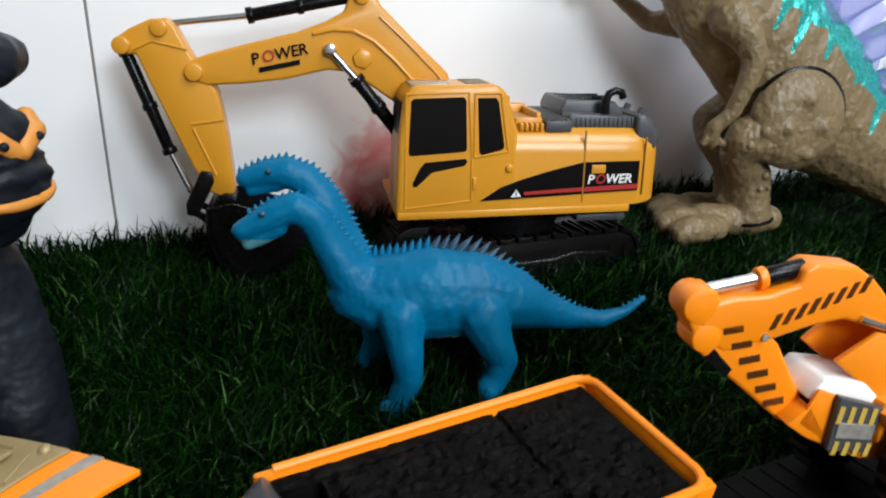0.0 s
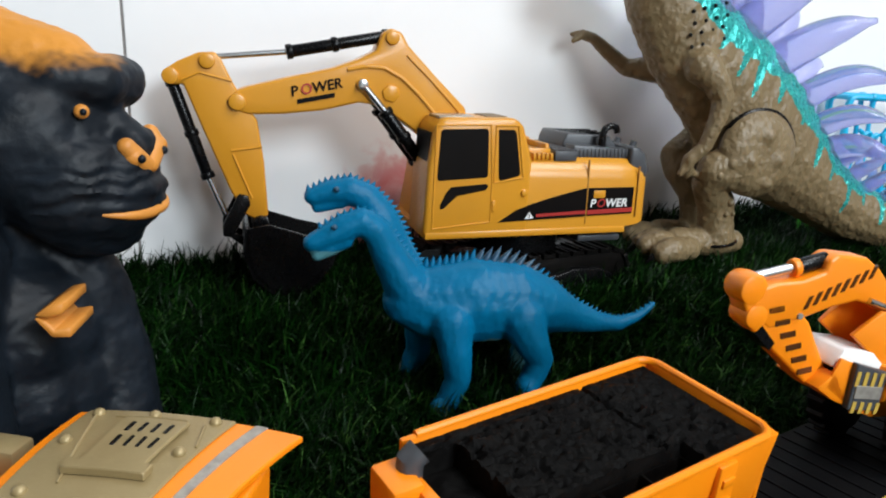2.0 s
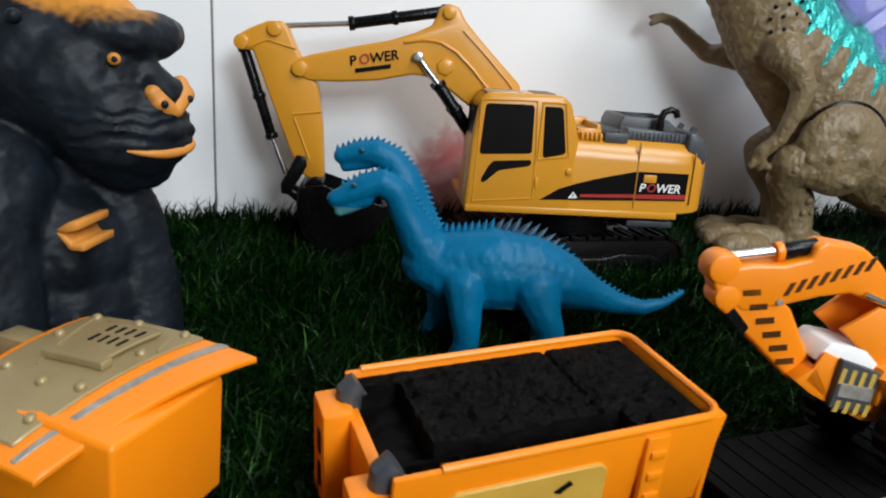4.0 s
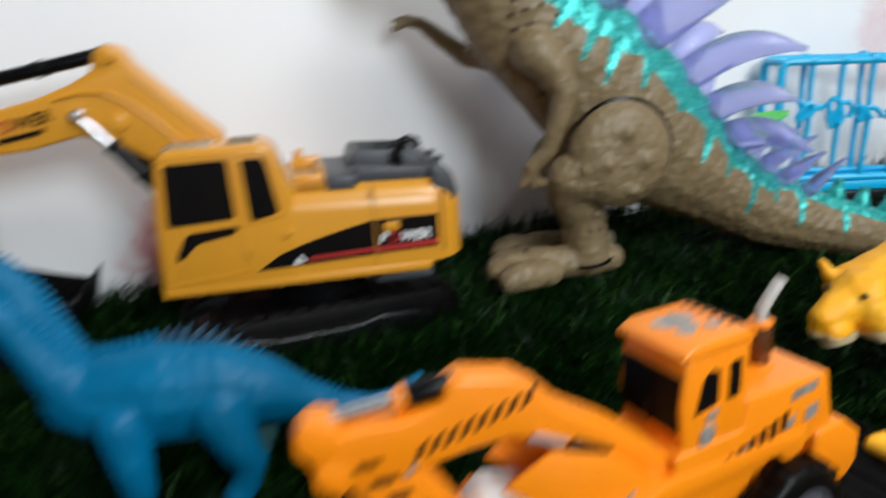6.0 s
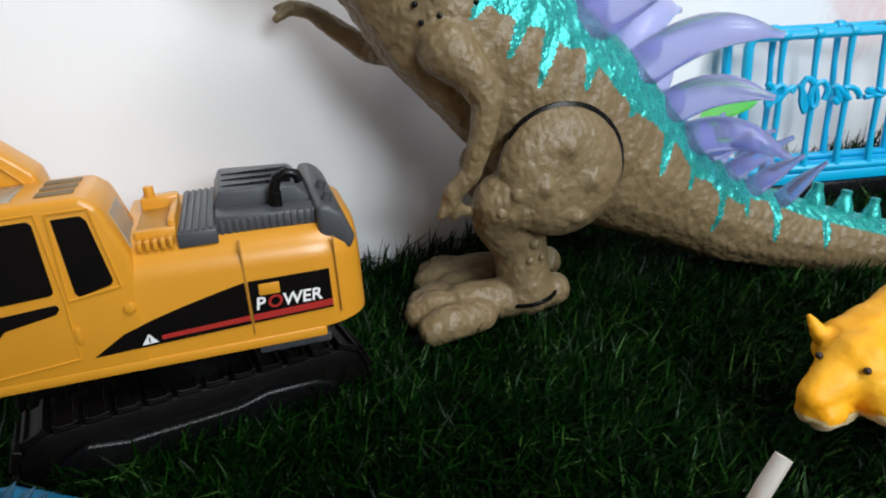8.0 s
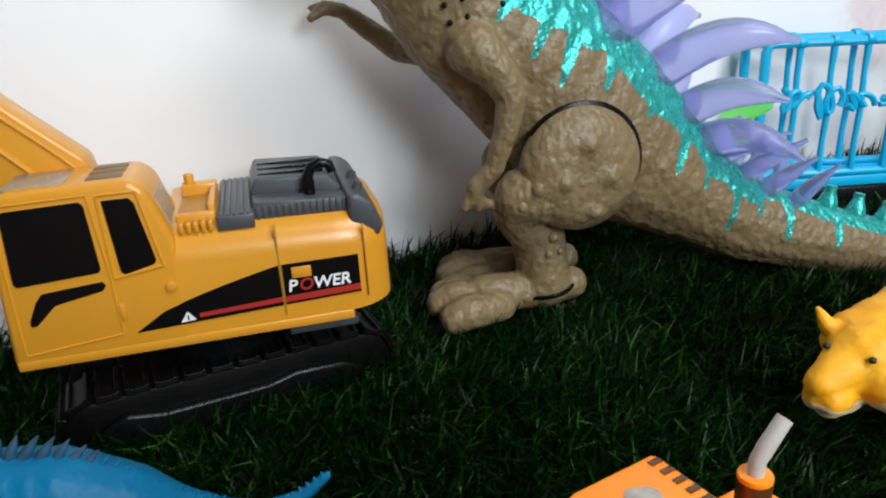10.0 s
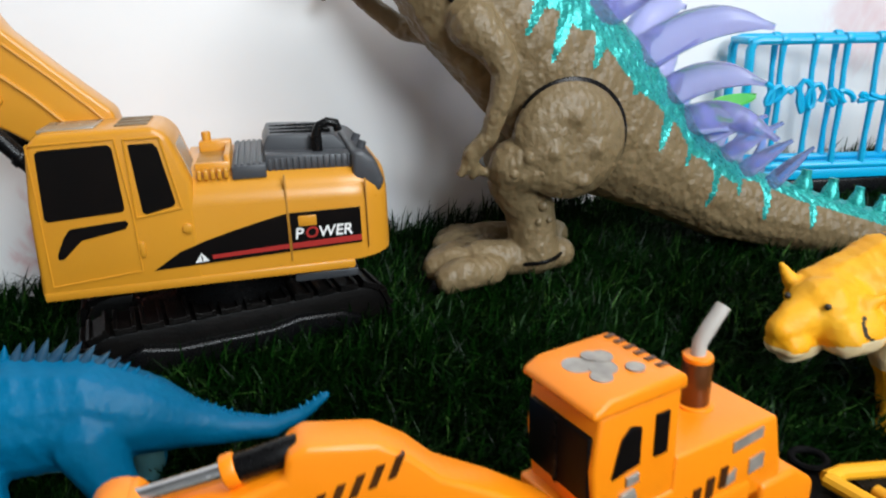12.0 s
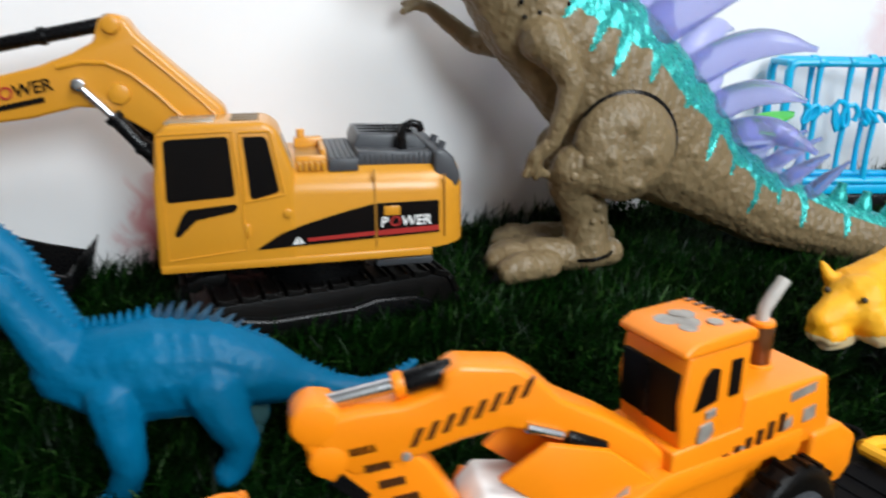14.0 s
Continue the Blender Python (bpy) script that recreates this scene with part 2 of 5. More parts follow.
def organic(name, chains, voxel, smooth, zones, materials, extra=(), rough=None, paint=None):
    """One closed moulded body: chains of (x, y, z, r, flat) balls melted together. zones(p) gives the paint at a point."""
    bm = bmesh.new()
    for chain in chains:
        for a, b in zip(chain, chain[1:]):
            a, b = (np.array((*p, 1.0)[:5], float) for p in (a, b))
            steps = max(1, int(np.linalg.norm(a[:3] - b[:3]) / (0.3 * min(a[3], b[3]))))
            for k in range(steps + 1):
                p = a + (b - a) * k / steps
                bmesh.ops.create_icosphere(bm, subdivisions=2, radius=p[3], matrix=Matrix.Translation(p[:3]) @ Matrix.Diagonal((1, p[4], 1, 1)))
    me = bpy.data.meshes.new(name)
    bm.to_mesh(me)
    bm.free()
    tmp = bpy.data.objects.new(name, me)
    scene.collection.objects.link(tmp)
    re = tmp.modifiers.new("melt", "REMESH")
    re.mode, re.voxel_size = "VOXEL", voxel
    sm = tmp.modifiers.new("soft", "SMOOTH")
    sm.factor, sm.iterations = 0.5, smooth
    bpy.context.view_layer.update()
    done = bpy.data.meshes.new_from_object(tmp.evaluated_get(bpy.context.evaluated_depsgraph_get()))
    bpy.data.objects.remove(tmp)
    done.materials.clear()
    n = len(done.vertices)
    co = np.empty(n * 3)
    no = np.empty(n * 3)
    done.vertices.foreach_get("co", co)
    done.vertices.foreach_get("normal", no)
    co, no = co.reshape(-1, 3), no.reshape(-1, 3)
    if rough is not None:
        co = co + no * np.array([rough(Vector(p)) for p in co])[:, None]
        done.vertices.foreach_set("co", co.ravel())
    if paint is not None:
        layer = done.attributes.new("paint", "FLOAT", "POINT")
        layer.data.foreach_set("value", np.array([paint(*p) for p in co], dtype=np.float32))
    centre = np.empty(len(done.polygons) * 3)
    done.polygons.foreach_get("center", centre)
    done.polygons.foreach_set("material_index", np.array([zones(*p) for p in centre.reshape(-1, 3)], dtype=np.int32))
    out = bmesh.new()
    out.from_mesh(done)
    bpy.data.meshes.remove(done)
    for other, index in extra:
        for f in other.faces:
            f.material_index = index
        merge(out, other)
    return part(name, out, materials, None, sharp=60)


def spike(base, tip, r, bend=(0, 0, 0), sides=8, steps=5, blunt=0.06, power=1.6):
    b, t, k = Vector(base), Vector(tip), Vector(bend)
    pts = [b.lerp(t, i / steps) + k * math.sin(math.pi * i / steps) for i in range(steps + 1)]
    return tube(pts, [r * max(blunt, 1 - (i / steps) ** power) for i in range(steps + 1)], sides)


def ground(x, y):
    """The height of the grass mat's backing: flat in front, ridden up towards the wall."""
    s = min(1.0, max(0.0, (y - 0.235) / 0.085))
    near = (x + 0.182) * -math.sin(radians(17)) + (y - 0.362) * math.cos(radians(17))
    curl = min(1.0, max(0.0, (near + 0.035) / 0.035))
    return -0.004 + 0.021 * s * s * (3 - 2 * s) + 0.05 * max(0.0, y - 0.32) + 0.015 * curl * curl


# ---- setting ----
def setting(name, bm, material, label, m=None, smooth=False):
    ob = part(name, bm, material, None, smooth=smooth)
    if m is not None:
        ob.matrix_world = m
    return tagged(ob, label, name.split("_")[0], "", "structure")


WALL_AT = pose(-0.182, 0.362, 0, 0, 0, 17)
joint = 0.7
setting("wall_north", box(joint, 2600, 0, 60, -60, 2300, 0.4, 1), WALL, "white glazed wall tiles with faint pink flower print", WALL_AT)
setting("wall_north_west", box(-2000, -joint, 0.2, 60, -60, 2300, 0.4, 1), WALL, "white glazed wall tiles beside a dark joint", WALL_AT)
setting("trim_joint", box(-joint, joint, 1.0, 50, -60, 2300, 0, 1), GROUT, "thin dark grout joint between two wall tiles", WALL_AT)
setting("floor", box(-2600, 2800, -1700, 2400, -70, -40, 0, 1), FLOOR, "pale tiled floor under the grass mat")
# added out of view to close the room; their grey reduces the fill
setting("ceiling", box(-2600, 2800, -1700, 2400, 2200, 2260, 0, 1), ROOM, "plain grey ceiling added out of view")
setting("wall_south", box(-2600, 2800, -1760, -1700, -70, 2260, 0, 1), ROOM, "plain grey wall added out of view")
setting("wall_west", box(-2200, -2140, -1760, 2400, -70, 2260, 0, 1), ROOM, "plain grey wall added out of view")
setting("wall_east", box(2200, 2260, -1760, 2400, -70, 2260, 0, 1), ROOM, "plain grey wall added out of view")


def grass_mat():
    bm = bmesh.new()
    nx, ny = 90, 70
    grid = []
    for j in range(ny + 1):
        row = []
        for i in range(nx + 1):
            x = -0.34 + 0.98 * i / nx
            far = 0.362 + (x + 0.182) * math.tan(radians(17)) - 0.004
            y = -0.22 + (far + 0.22) * j / ny
            row.append(bm.verts.new((x * 1000, y * 1000, ground(x, y) * 1000)))
        grid.append(row)
    for j in range(ny):
        for i in range(nx):
            bm.faces.new((grid[j][i], grid[j][i + 1], grid[j + 1][i + 1], grid[j + 1][i]))
    low = bmesh.ops.extrude_face_region(bm, geom=bm.faces[:])
    for v in low["geom"]:
        if isinstance(v, bmesh.types.BMVert):
            v.co.z = -40
    return setting("ground_mat", bm, MAT, "dark green backing of an artificial grass mat")


grass_mat()


def grass(count):
    rng = np.random.default_rng(7)
    x = rng.uniform(-0.30, 0.50, count)
    far = 0.362 + (x + 0.182) * math.tan(radians(17)) - 0.004
    y = -0.02 + (far + 0.02) * rng.uniform(0, 1, count)
    # tufts: blades gather in stitched rows
    x = x + 0.0012 * np.sin(x * 2 * math.pi / 0.006)
    z = np.array([ground(a, b) for a, b in zip(x, y)])
    length = rng.uniform(0.011, 0.024, count)
    patch = np.array([noise.noise(Vector((a * 22, b * 22, 0))) for a, b in zip(x, y)])
    turn = rng.normal(-0.6, 0.9, count) + patch * 2.0 + np.where(rng.uniform(0, 1, count) < 0.25, rng.uniform(-3, 3, count), 0)
    lean = np.clip(rng.normal(0.75, 0.3, count), 0.05, 1.3)
    w = rng.uniform(0.00036, 0.00075, count)
    dx, dy = np.cos(turn), np.sin(turn)
    face = turn + math.pi / 2 + rng.normal(0, 0.7, count)
    sx, sy = np.cos(face) * w, np.sin(face) * w
    v = np.empty((count, 5, 3))
    for k, (f, wide) in enumerate(((0.0, 1.0), (0.55, 0.85), (1.0, 0.0))):
        out = length * np.sin(lean) * f ** 1.7
        up = length * (f * np.cos(lean * f))
        cx, cy, cz = x + dx * out, y + dy * out, z + up
        if k < 2:
            v[:, 2 * k] = np.stack((cx - sx * wide, cy - sy * wide, cz), 1)
            v[:, 2 * k + 1] = np.stack((cx + sx * wide, cy + sy * wide, cz), 1)
        else:
            v[:, 4] = np.stack((cx, cy, cz), 1)
    # keep blades on this side of the wall
    lim = 0.362 + (v[:, :, 0] + 0.182) * math.tan(radians(17)) - 0.0015
    v[:, :, 1] = np.minimum(v[:, :, 1], lim)
    base = np.arange(count)[:, None] * 5
    loops = np.concatenate([base + np.array([0, 1, 3]), base + np.array([0, 3, 2]), base + np.array([2, 3, 4])], 1).ravel()
    me = bpy.data.meshes.new("artificial_grass")
    me.vertices.add(count * 5)
    me.vertices.foreach_set("co", v.ravel())
    me.loops.add(len(loops))
    me.loops.foreach_set("vertex_index", loops.astype(np.int32))
    me.polygons.add(count * 3)
    me.polygons.foreach_set("loop_start", np.arange(0, count * 9, 3, dtype=np.int32))
    me.update()
    me.validate()
    me.materials.append(GRASS)
    return tagged(new("artificial_grass", me), "dense dark green artificial grass with fine leaning blades", "grass", "", "stuff")


grass(170000)


# ---- the large toy excavator against the wall ----
def big_excavator():
    t = thing("toy_excavator", -0.021, 0.312, 0.020, 9, "yellow plastic toy excavator with raised boom standing on artificial grass", "toy excavator")
    B = 20  # heights below are over the floor; the base stands at this height

    def P(points):
        return [(x, z - B) for x, z in points]

    W = 78
    # slewing house
    cross = [(0.3, 62 - B), (0.3, 94 - B), (1.2, 98.5 - B), (4, 102.5 - B), (7.5, 105.5 - B), (12, 107.5 - B), (20, 108 - B), (W - 20, 108 - B), (W - 7, 105 - B), (W, 96 - B), (W, 62 - B)]
    body = bmesh.new()
    rings = []
    for x in (58, 90, 118, 126, 131, 135, 138, 140, 141):
        f = (x - 58) / 83
        q = max(0.0, (x - 124) / 17)
        inset = 1 - math.sqrt(max(0.0, 1 - q * q))
        ring = []
        for y, z in cross:
            yy = y + (W / 2 - y) * 0.30 * inset
            zz = z + (3.5 * f if z < 50 else -2.5 * f)
            zz += (62 - zz) * 0.22 * inset if z > 50 else (62 - zz) * 0.10 * inset
            ring.append(body.verts.new((x, yy, zz)))
        rings.append(ring)
    for p, q in zip(rings, rings[1:]):
        for k in range(len(cross)):
            body.faces.new((p[k], p[k - 1], q[k - 1], q[k]))
    body.faces.new(rings[0])
    body.faces.new(rings[-1][::-1])
    house = part("house", body, YELLOW, t)
    cab = prism(P([(0, 62), (62, 62), (62, 104), (56, 123), (51, 127), (10, 127), (5, 122), (2, 100)]), 0, 34, 2.4, 3)
    cabin = part("cab", cab, YELLOW, t, "yellow cab with black window stickers")
    part("front_deck", prism(P([(4, 62), (64, 62), (64, 99), (10, 96)]), 33, W, 2.0, 3), YELLOW, t)
    part("skirt", box(1, 124, -0.3, W - 0.5, 61 - B, 65.0 - B, 0.8), YELLOW, t)
    # windows and stickers on the near side
    s = -0.5
    part("window", prism(P([(8.5, 120), (10, 121), (34, 121.5), (35.3, 120), (36, 96), (34.8, 95), (8, 93.5), (7, 95)]), s, 1.5, 0.3, 1), PANE, cabin, "black side window")
    part("window", prism(P([(41, 121), (50, 121), (51.5, 119), (55, 97), (54, 95.5), (43.5, 93), (42.3, 94.5)]), s, 1.5, 0.3, 1), PANE, cabin, "black rear side window")
    part("door_mark", prism(P([(9, 78), (11, 78), (18.5, 85), (35, 88), (36.5, 90), (35.5, 91.5), (15, 90), (12.5, 87), (9, 80)]), s, 1.5, 0.3, 1), PANE, cabin)
    rim = [(6, 123), (36.5, 123.5), (38.5, 94), (38.5, 70), (5, 67)]
    for a, b in zip(rim, rim[1:] + rim[:1]):
        part("door_seam", rod((a[0], -0.1, a[1] - B), (b[0], -0.1, b[1] - B), 0.45, 0, 6), YELLOW, cabin)
    for a, b in (((39.7, 123), (39.7, 92)), ((39.7, 92), (57, 94.5)), ((57, 94.5), (52.5, 123)), ((52.5, 123), (39.7, 123))):
        part("window_frame", rod((a[0], 0.0, a[1] - B), (b[0], 0.0, b[1] - B), 0.6, 0, 6), YELLOW, cabin)
    part("hinge", box(39, 41, -1, 1, 76 - B, 82 - B, 0.4), YELLOW, cabin)
    part("latch", rod((58, -1.2, 86 - B), (58, 1, 86 - B), 2.0, 0.5), YELLOW, cabin)
    # front windscreen, roof windows
    part("windscreen", prism(P([(0.8, 76), (2.2, 76), (5.2, 119), (3.4, 119)]), 4, 30, 0.3, 1), PANE, cabin, "dark windscreen")
    part("roof_window", box(9, 29, 6, 27, 126 - B, 127.5 - B, 0.4), shader("smoky_clear_plastic", (0.30, 0.25, 0.19), 0.25), cabin, "smoky roof window")
    for k in range(3):
        y = 7 + 8 * k
        part("roof_slot", box(36, 48, y, y + 5.0, 126 - B, 127.6 - B, 0.4), shader("slot_brown", (0.16, 0.10, 0.04), 0.5) if k == 0 else bpy.data.materials["slot_brown"], cabin, "dark roof slot")
    part("rear_window", prism(P([(55.6, 119), (57.4, 119), (62.6, 104), (61, 104)]), 7, 27, 0.3, 1), bpy.data.materials["smoky_clear_plastic"], cabin)
    # sweeping black sticker, red line, white triangle
    arcs = [(43, 69.5)] + [(43 + 54 * f, 69.5 + 18.5 * f ** 0.62) for f in (0.2, 0.4, 0.6, 0.8, 1.0)] + [(97, 71.5)]
    part("sticker", prism(P(arcs), -0.3, 1.6, 0, 1), PANE, house, "black sweeping sticker")
    part("sticker", prism(P([(98.2, 88), (127.5, 88), (127.5, 72.5), (98.2, 71.6)]), -0.3, 1.6, 0, 1), PANE, house, "black sticker")
    part("red_line", prism(P([(66, 72), (97, 73), (97, 75), (66, 73.6)]), -0.5, 1.0, 0, 1), RED, house)
    part("red_line", prism(P([(98.2, 72.6), (127.5, 73.4), (127.5, 76), (98.2, 75)]), -0.5, 1.0, 0, 1), RED, house)
    part("warning_triangle", prism(P([(59, 71), (64.5, 71.4), (61.8, 75)]), -0.6, 1.0, 0, 1), WHITE, house)
    part("warning_mark", prism(P([(61.5, 71.8), (62.1, 71.8), (62.0, 73.8), (61.6, 73.8)]), -0.8, 0.6, 0, 1), PANE, house)
    part("filler_square", box(101.5, 109, -0.6, 1.6, 82 - B, 86.5 - B, 0.3), YELLOW, house)
    part("door_line", box(97.2, 98.0, -0.1, 1.6, 67 - B, 104 - B, 0.2), shader("seam_ochre", (0.42, 0.19, 0.02), 0.5), house)
    part("door_line", box(130.2, 130.7, 0.0, 1.6, 70 - B, 100 - B, 0.1), bpy.data.materials["seam_ochre"], house)
    writing("P", 99.4, -0.5, 76.8 - B, 6.7, WHITE, house, "letter")
    writing("O", 103.7, -0.5, 76.8 - B, 6.7, RED, house, "letter")
    writing("WER", 109.2, -0.5, 76.8 - B, 6.7, WHITE, house, "letter")
    # top of the engine
    pit = part("recess", box(63, 77, 40, 47, 100 - B, 113 - B, 1.0), YELLOW, house, "open yellow recess behind the cab")
    part("recess_wall", box(74.5, 77, 12, 41, 100 - B, 112 - B, 0.6), YELLOW, pit)
    part("recess_wall", box(63, 77, 9.5, 12.5, 100 - B, 109.6 - B, 0.6), YELLOW, pit)
    part("recess_floor", box(63, 75, 12, 41, 103 - B, 108.6 - B, 0.2), bpy.data.materials["seam_ochre"], pit)
    part("knob", rod((66.5, 43, 106 - B), (66.5, 43, 117 - B), 2.0, 0.5), YELLOW, house)
    for k in range(5):
        part("step_rib", box(64 + 2.6 * k, 65.6 + 2.6 * k, 3.5, 9, 104 - B, 107.6 - B, 0.3), YELLOW, house)
    grille = part("grille", box(77.5, 91, 4, 60, 103 - B, 108.4 - B, 0.4), GREY, house, "dark grey ribbed grille")
    for k in range(5):
        part("rib", box(78.4 + 2.5 * k, 79.9 + 2.5 * k, 5, 59, 108.2 - B, 109.2 - B, 0.25), GREY, grille)
    hood = part("engine_cover", prism(P([(90.5, 104), (126, 103), (126, 110), (121, 115.5), (93, 117), (90.5, 112)]), 22, 58, 1.2, 3), GREY, house, "dark grey engine cover")
    for k in range(3):
        part("cover_groove", box(94, 120, 27 + 9 * k, 28 + 9 * k, 114.5 - B, 117.3 - B, 0.2), BLACK, hood)
    part("side_grille", prism(P([(90, 104), (128, 102), (128, 109), (91, 111.5)]), 8, 20, 0.9, 2), GREY, house)
    for k in range(14):
        x = 92 + 2.5 * k
        part("louvre", box(x, x + 1.2, 7.4, 10, 104.5 - B, 109.5 - B, 0.2), GREY, house)
    part("counterweight_top", prism(P([(126, 96), (137, 92), (139.5, 97), (136, 107), (131, 111), (126, 111)]), 4, W - 4, 2.0, 3), GREY, house, "dark grey counterweight cap")
    pipe = [(113, 16, 108 - B), (113, 16, 117 - B), (114.5, 16, 120.5 - B), (118, 16, 122 - B), (121.5, 16, 121 - B), (122.5, 16, 118 - B)]
    part("exhaust_pipe", tube(pipe, [2.4, 2.2, 2.1, 2.0, 2.0, 1.9]), BLACK, house, "short hooked black exhaust")
    for y in (12, 30):
        part("mirror_stub", tube([(130, y, 106 - B), (131, y, 111 - B), (132, y, 113.5 - B)], [2.2, 1.9, 1.8], 10), GREY, house)
    # undercarriage, slewed a little against the house
    part("turntable", rod((70, W / 2, 44 - B), (70, W / 2, 62 - B), 26, 1, 32), BLACK, t)
    under = Matrix.Translation((0.069, W * 0.0005, 0)) @ Matrix.Rotation(radians(10.5), 4, "Z") @ Matrix.Translation((-0.069, -W * 0.0005, 0))
    chassis = part("chassis", box(25, 115, 24, W - 24, 26 - B, 45 - B, 3), BLACK, t)
    chassis.matrix_basis = under
    part("grey_step", box(98, 126, 8, 30, 54 - B, 58 - B, 1), GREY, t)
    pad_shape = box(-4.4, 4.4, -11.5, 11.5, -0.9, 0.7, 0.3, 1)
    for x0 in (-4.4, 2.6):
        box(x0, x0 + 1.8, -11.5, 11.5, 0.4, 2.2, 0.3, 1, pad_shape)
    box(-4.4, 4.4, -11.5, -9.8, 0.4, 1.7, 0.3, 1, pad_shape)
    pad = None
    for y0 in (5, W - 29):
        loop = arc(122, 32, 12.5, -90, 90, 8) + arc(16, 32, 12.5, 90, 270, 8)
        track = part("track", prism(P(loop), y0 + 1.5, y0 + 22.5, 1.2, 2), RUBBER, t, "black rubber track")
        track.matrix_basis = under
        places = []
        for k in range(10):
            x = 16 + 106 * (k + 0.5) / 10
            places += [(x, 45.2, 0), (x, 18.8, 180)]
        for k in range(4):
            a = radians(-67 + 45 * k)
            places += [(122 + 13.2 * math.cos(a), 32 + 13.2 * math.sin(a), 90 - math.degrees(a)), (16 - 13.2 * math.cos(a), 32 + 13.2 * math.sin(a), math.degrees(a) - 90)]
        for x, z, turn in places:
            if pad is None:
                o = pad = part("track_pad", pad_shape, RUBBER, track)
            else:
                o = new("track_pad", pad.data)
                o.parent = track
            o.matrix_local = pose(x * 0.001, (y0 + 12) * 0.001, (z - B) * 0.001, 0, turn, 0)
        face = y0 + (0 if y0 < 20 else 22)
        part("side_frame", prism(P([(20, 24), (118, 24), (122, 31), (112, 36), (92, 37.5), (80, 35), (40, 35), (26, 38), (16, 33)]), face - 2.5, face + 3.5, 1.8, 3), BLACK, track, "glossy black track frame")
        for k in range(7):
            x = 20 + 16.3 * k
            part("roller", rod((x, face - 1.6, 26 - B), (x, face + 3, 26 - B), 5.0, 0.8, 18), BLACK, track)
    # boom
    c = W / 2
    boom = part("boom", prism(P([(36, 112), (32, 130), (14, 147), (-2, 163), (-6, 170), (-12, 172), (-17, 169), (-20, 160), (-30, 155), (-44, 150), (-66, 145), (-88, 139.5),
                                 (-95, 137), (-98, 132), (-95, 127), (-88, 125), (-70, 125.5), (-50, 127.5), (-30, 132), (-20, 131), (-8, 124), (6, 114), (16, 106)]), c - 8, c + 8, 1.6, 3), YELLOW, t, "bent yellow boom with printed lettering")
    curve = [(-36, 149.5), (-26, 151.5), (-16, 151), (-6, 146), (4, 137), (14, 126), (22, 116)]
    for a, b in zip(curve, curve[1:]):
        part("rib", rod((a[0], c - 8.2, a[1] - B), (b[0], c - 8.2, b[1] - B), 1.1, 0, 8), YELLOW, boom)
    edge = [(-3, 158), (10, 146), (24, 132), (31, 124)]
    for a, b in zip(edge, edge[1:]):
        part("rib", rod((a[0], c - 8.2, a[1] - B), (b[0], c - 8.2, b[1] - B), 0.8, 0, 8), YELLOW, boom)
    part("hub", rod((-12, c - 9.6, 137.5 - B), (-12, c - 7, 137.5 - B), 5.2, 0.8, 6), YELLOW, boom)
    part("pin", rod((-11.5, c - 10, 167 - B), (-11.5, c + 10, 167 - B), 3.8, 0.8), YELLOW, boom)
    part("pin", rod((-94, c - 10, 131.5 - B), (-94, c + 10, 131.5 - B), 4.4, 0.9), YELLOW, boom)
    part("pin", rod((-28, c - 12, 142 - B), (-28, c + 12, 142 - B), 3.0, 0.8), STEEL, boom, "grey pivot pin")
    y = c - 8.6
    writing("P", -66, y, 134.8 - B, 7.6, PANE, boom, "letter", 0.1, 11)
    writing("O", -60.8, y, 135.8 - B, 7.6, RED, boom, "letter", 0.1, 11)
    writing("WER", -54.6, y, 137.0 - B, 7.6, PANE, boom, "letter", 0.1, 11)
    part("small_print_bar", prism(P([(-63, 131), (-43, 134.8), (-43, 137.2), (-63, 133.4)]), y + 0.1, y + 1, 0, 1), PANE, boom)
    # stick
    stick = part("stick", prism(P([(-104, 156.5), (-112, 156), (-122, 151.5), (-129, 147), (-130.5, 143), (-127, 139.5), (-120, 140), (-112, 118), (-99, 84), (-92, 71), (-86, 68), (-79.5, 70),
                                   (-81, 100), (-84, 122), (-90, 131), (-96, 142), (-101, 153)]), c - 7, c + 7, 1.4, 3), YELLOW, t, "yellow dipper arm")
    for a, b in (((-98, 106), (-82, 108)), ((-97, 104), (-88, 80)), ((-96, 142), (-112, 146)), ((-112, 146), (-121, 142))):
        part("rib", rod((a[0], c - 7.2, a[1] - B), (b[0], c - 7.2, b[1] - B), 0.6, 0, 8), YELLOW, stick)
    part("pin", rod((-108, c - 9, 152 - B), (-108, c + 9, 152 - B), 4.0, 0.8), YELLOW, stick)
    part("pin", rod((-126, c - 9, 144 - B), (-126, c + 9, 144 - B), 4.2, 0.8), YELLOW, stick)

    def ram(a, m, b, y, r_rod, r_body):
        g = part("ram", rod((m[0], y, m[1] - B), (b[0], y, b[1] - B), r_body, 0.5), BLACK, t, "black hydraulic cylinder with steel rod")
        part("rod", rod((a[0], y, a[1] - B), (m[0], y, m[1] - B), r_rod), STEEL, g, "shiny steel rod")
        for f in (0.0, 0.45, 0.97):
            q = (m[0] + (b[0] - m[0]) * f, m[1] + (b[1] - m[1]) * f)
            d = Vector((b[0] - m[0], b[1] - m[1])).normalized() * 1.6
            part("collar", rod((q[0] - d.x, y, q[1] - d.y - B), (q[0] + d.x, y, q[1] + d.y - B), r_body + 0.8, 0.4), BLACK, g)

    ram((-104, 154), (-66, 157.8), (-12, 168), c, 1.6, 3.2)
    ram((-28, 142), (-15, 127), (8, 97), c - 10, 1.9, 3.4)
    ram((-28, 142), (-15, 127), (8, 97), c + 10, 1.9, 3.4)
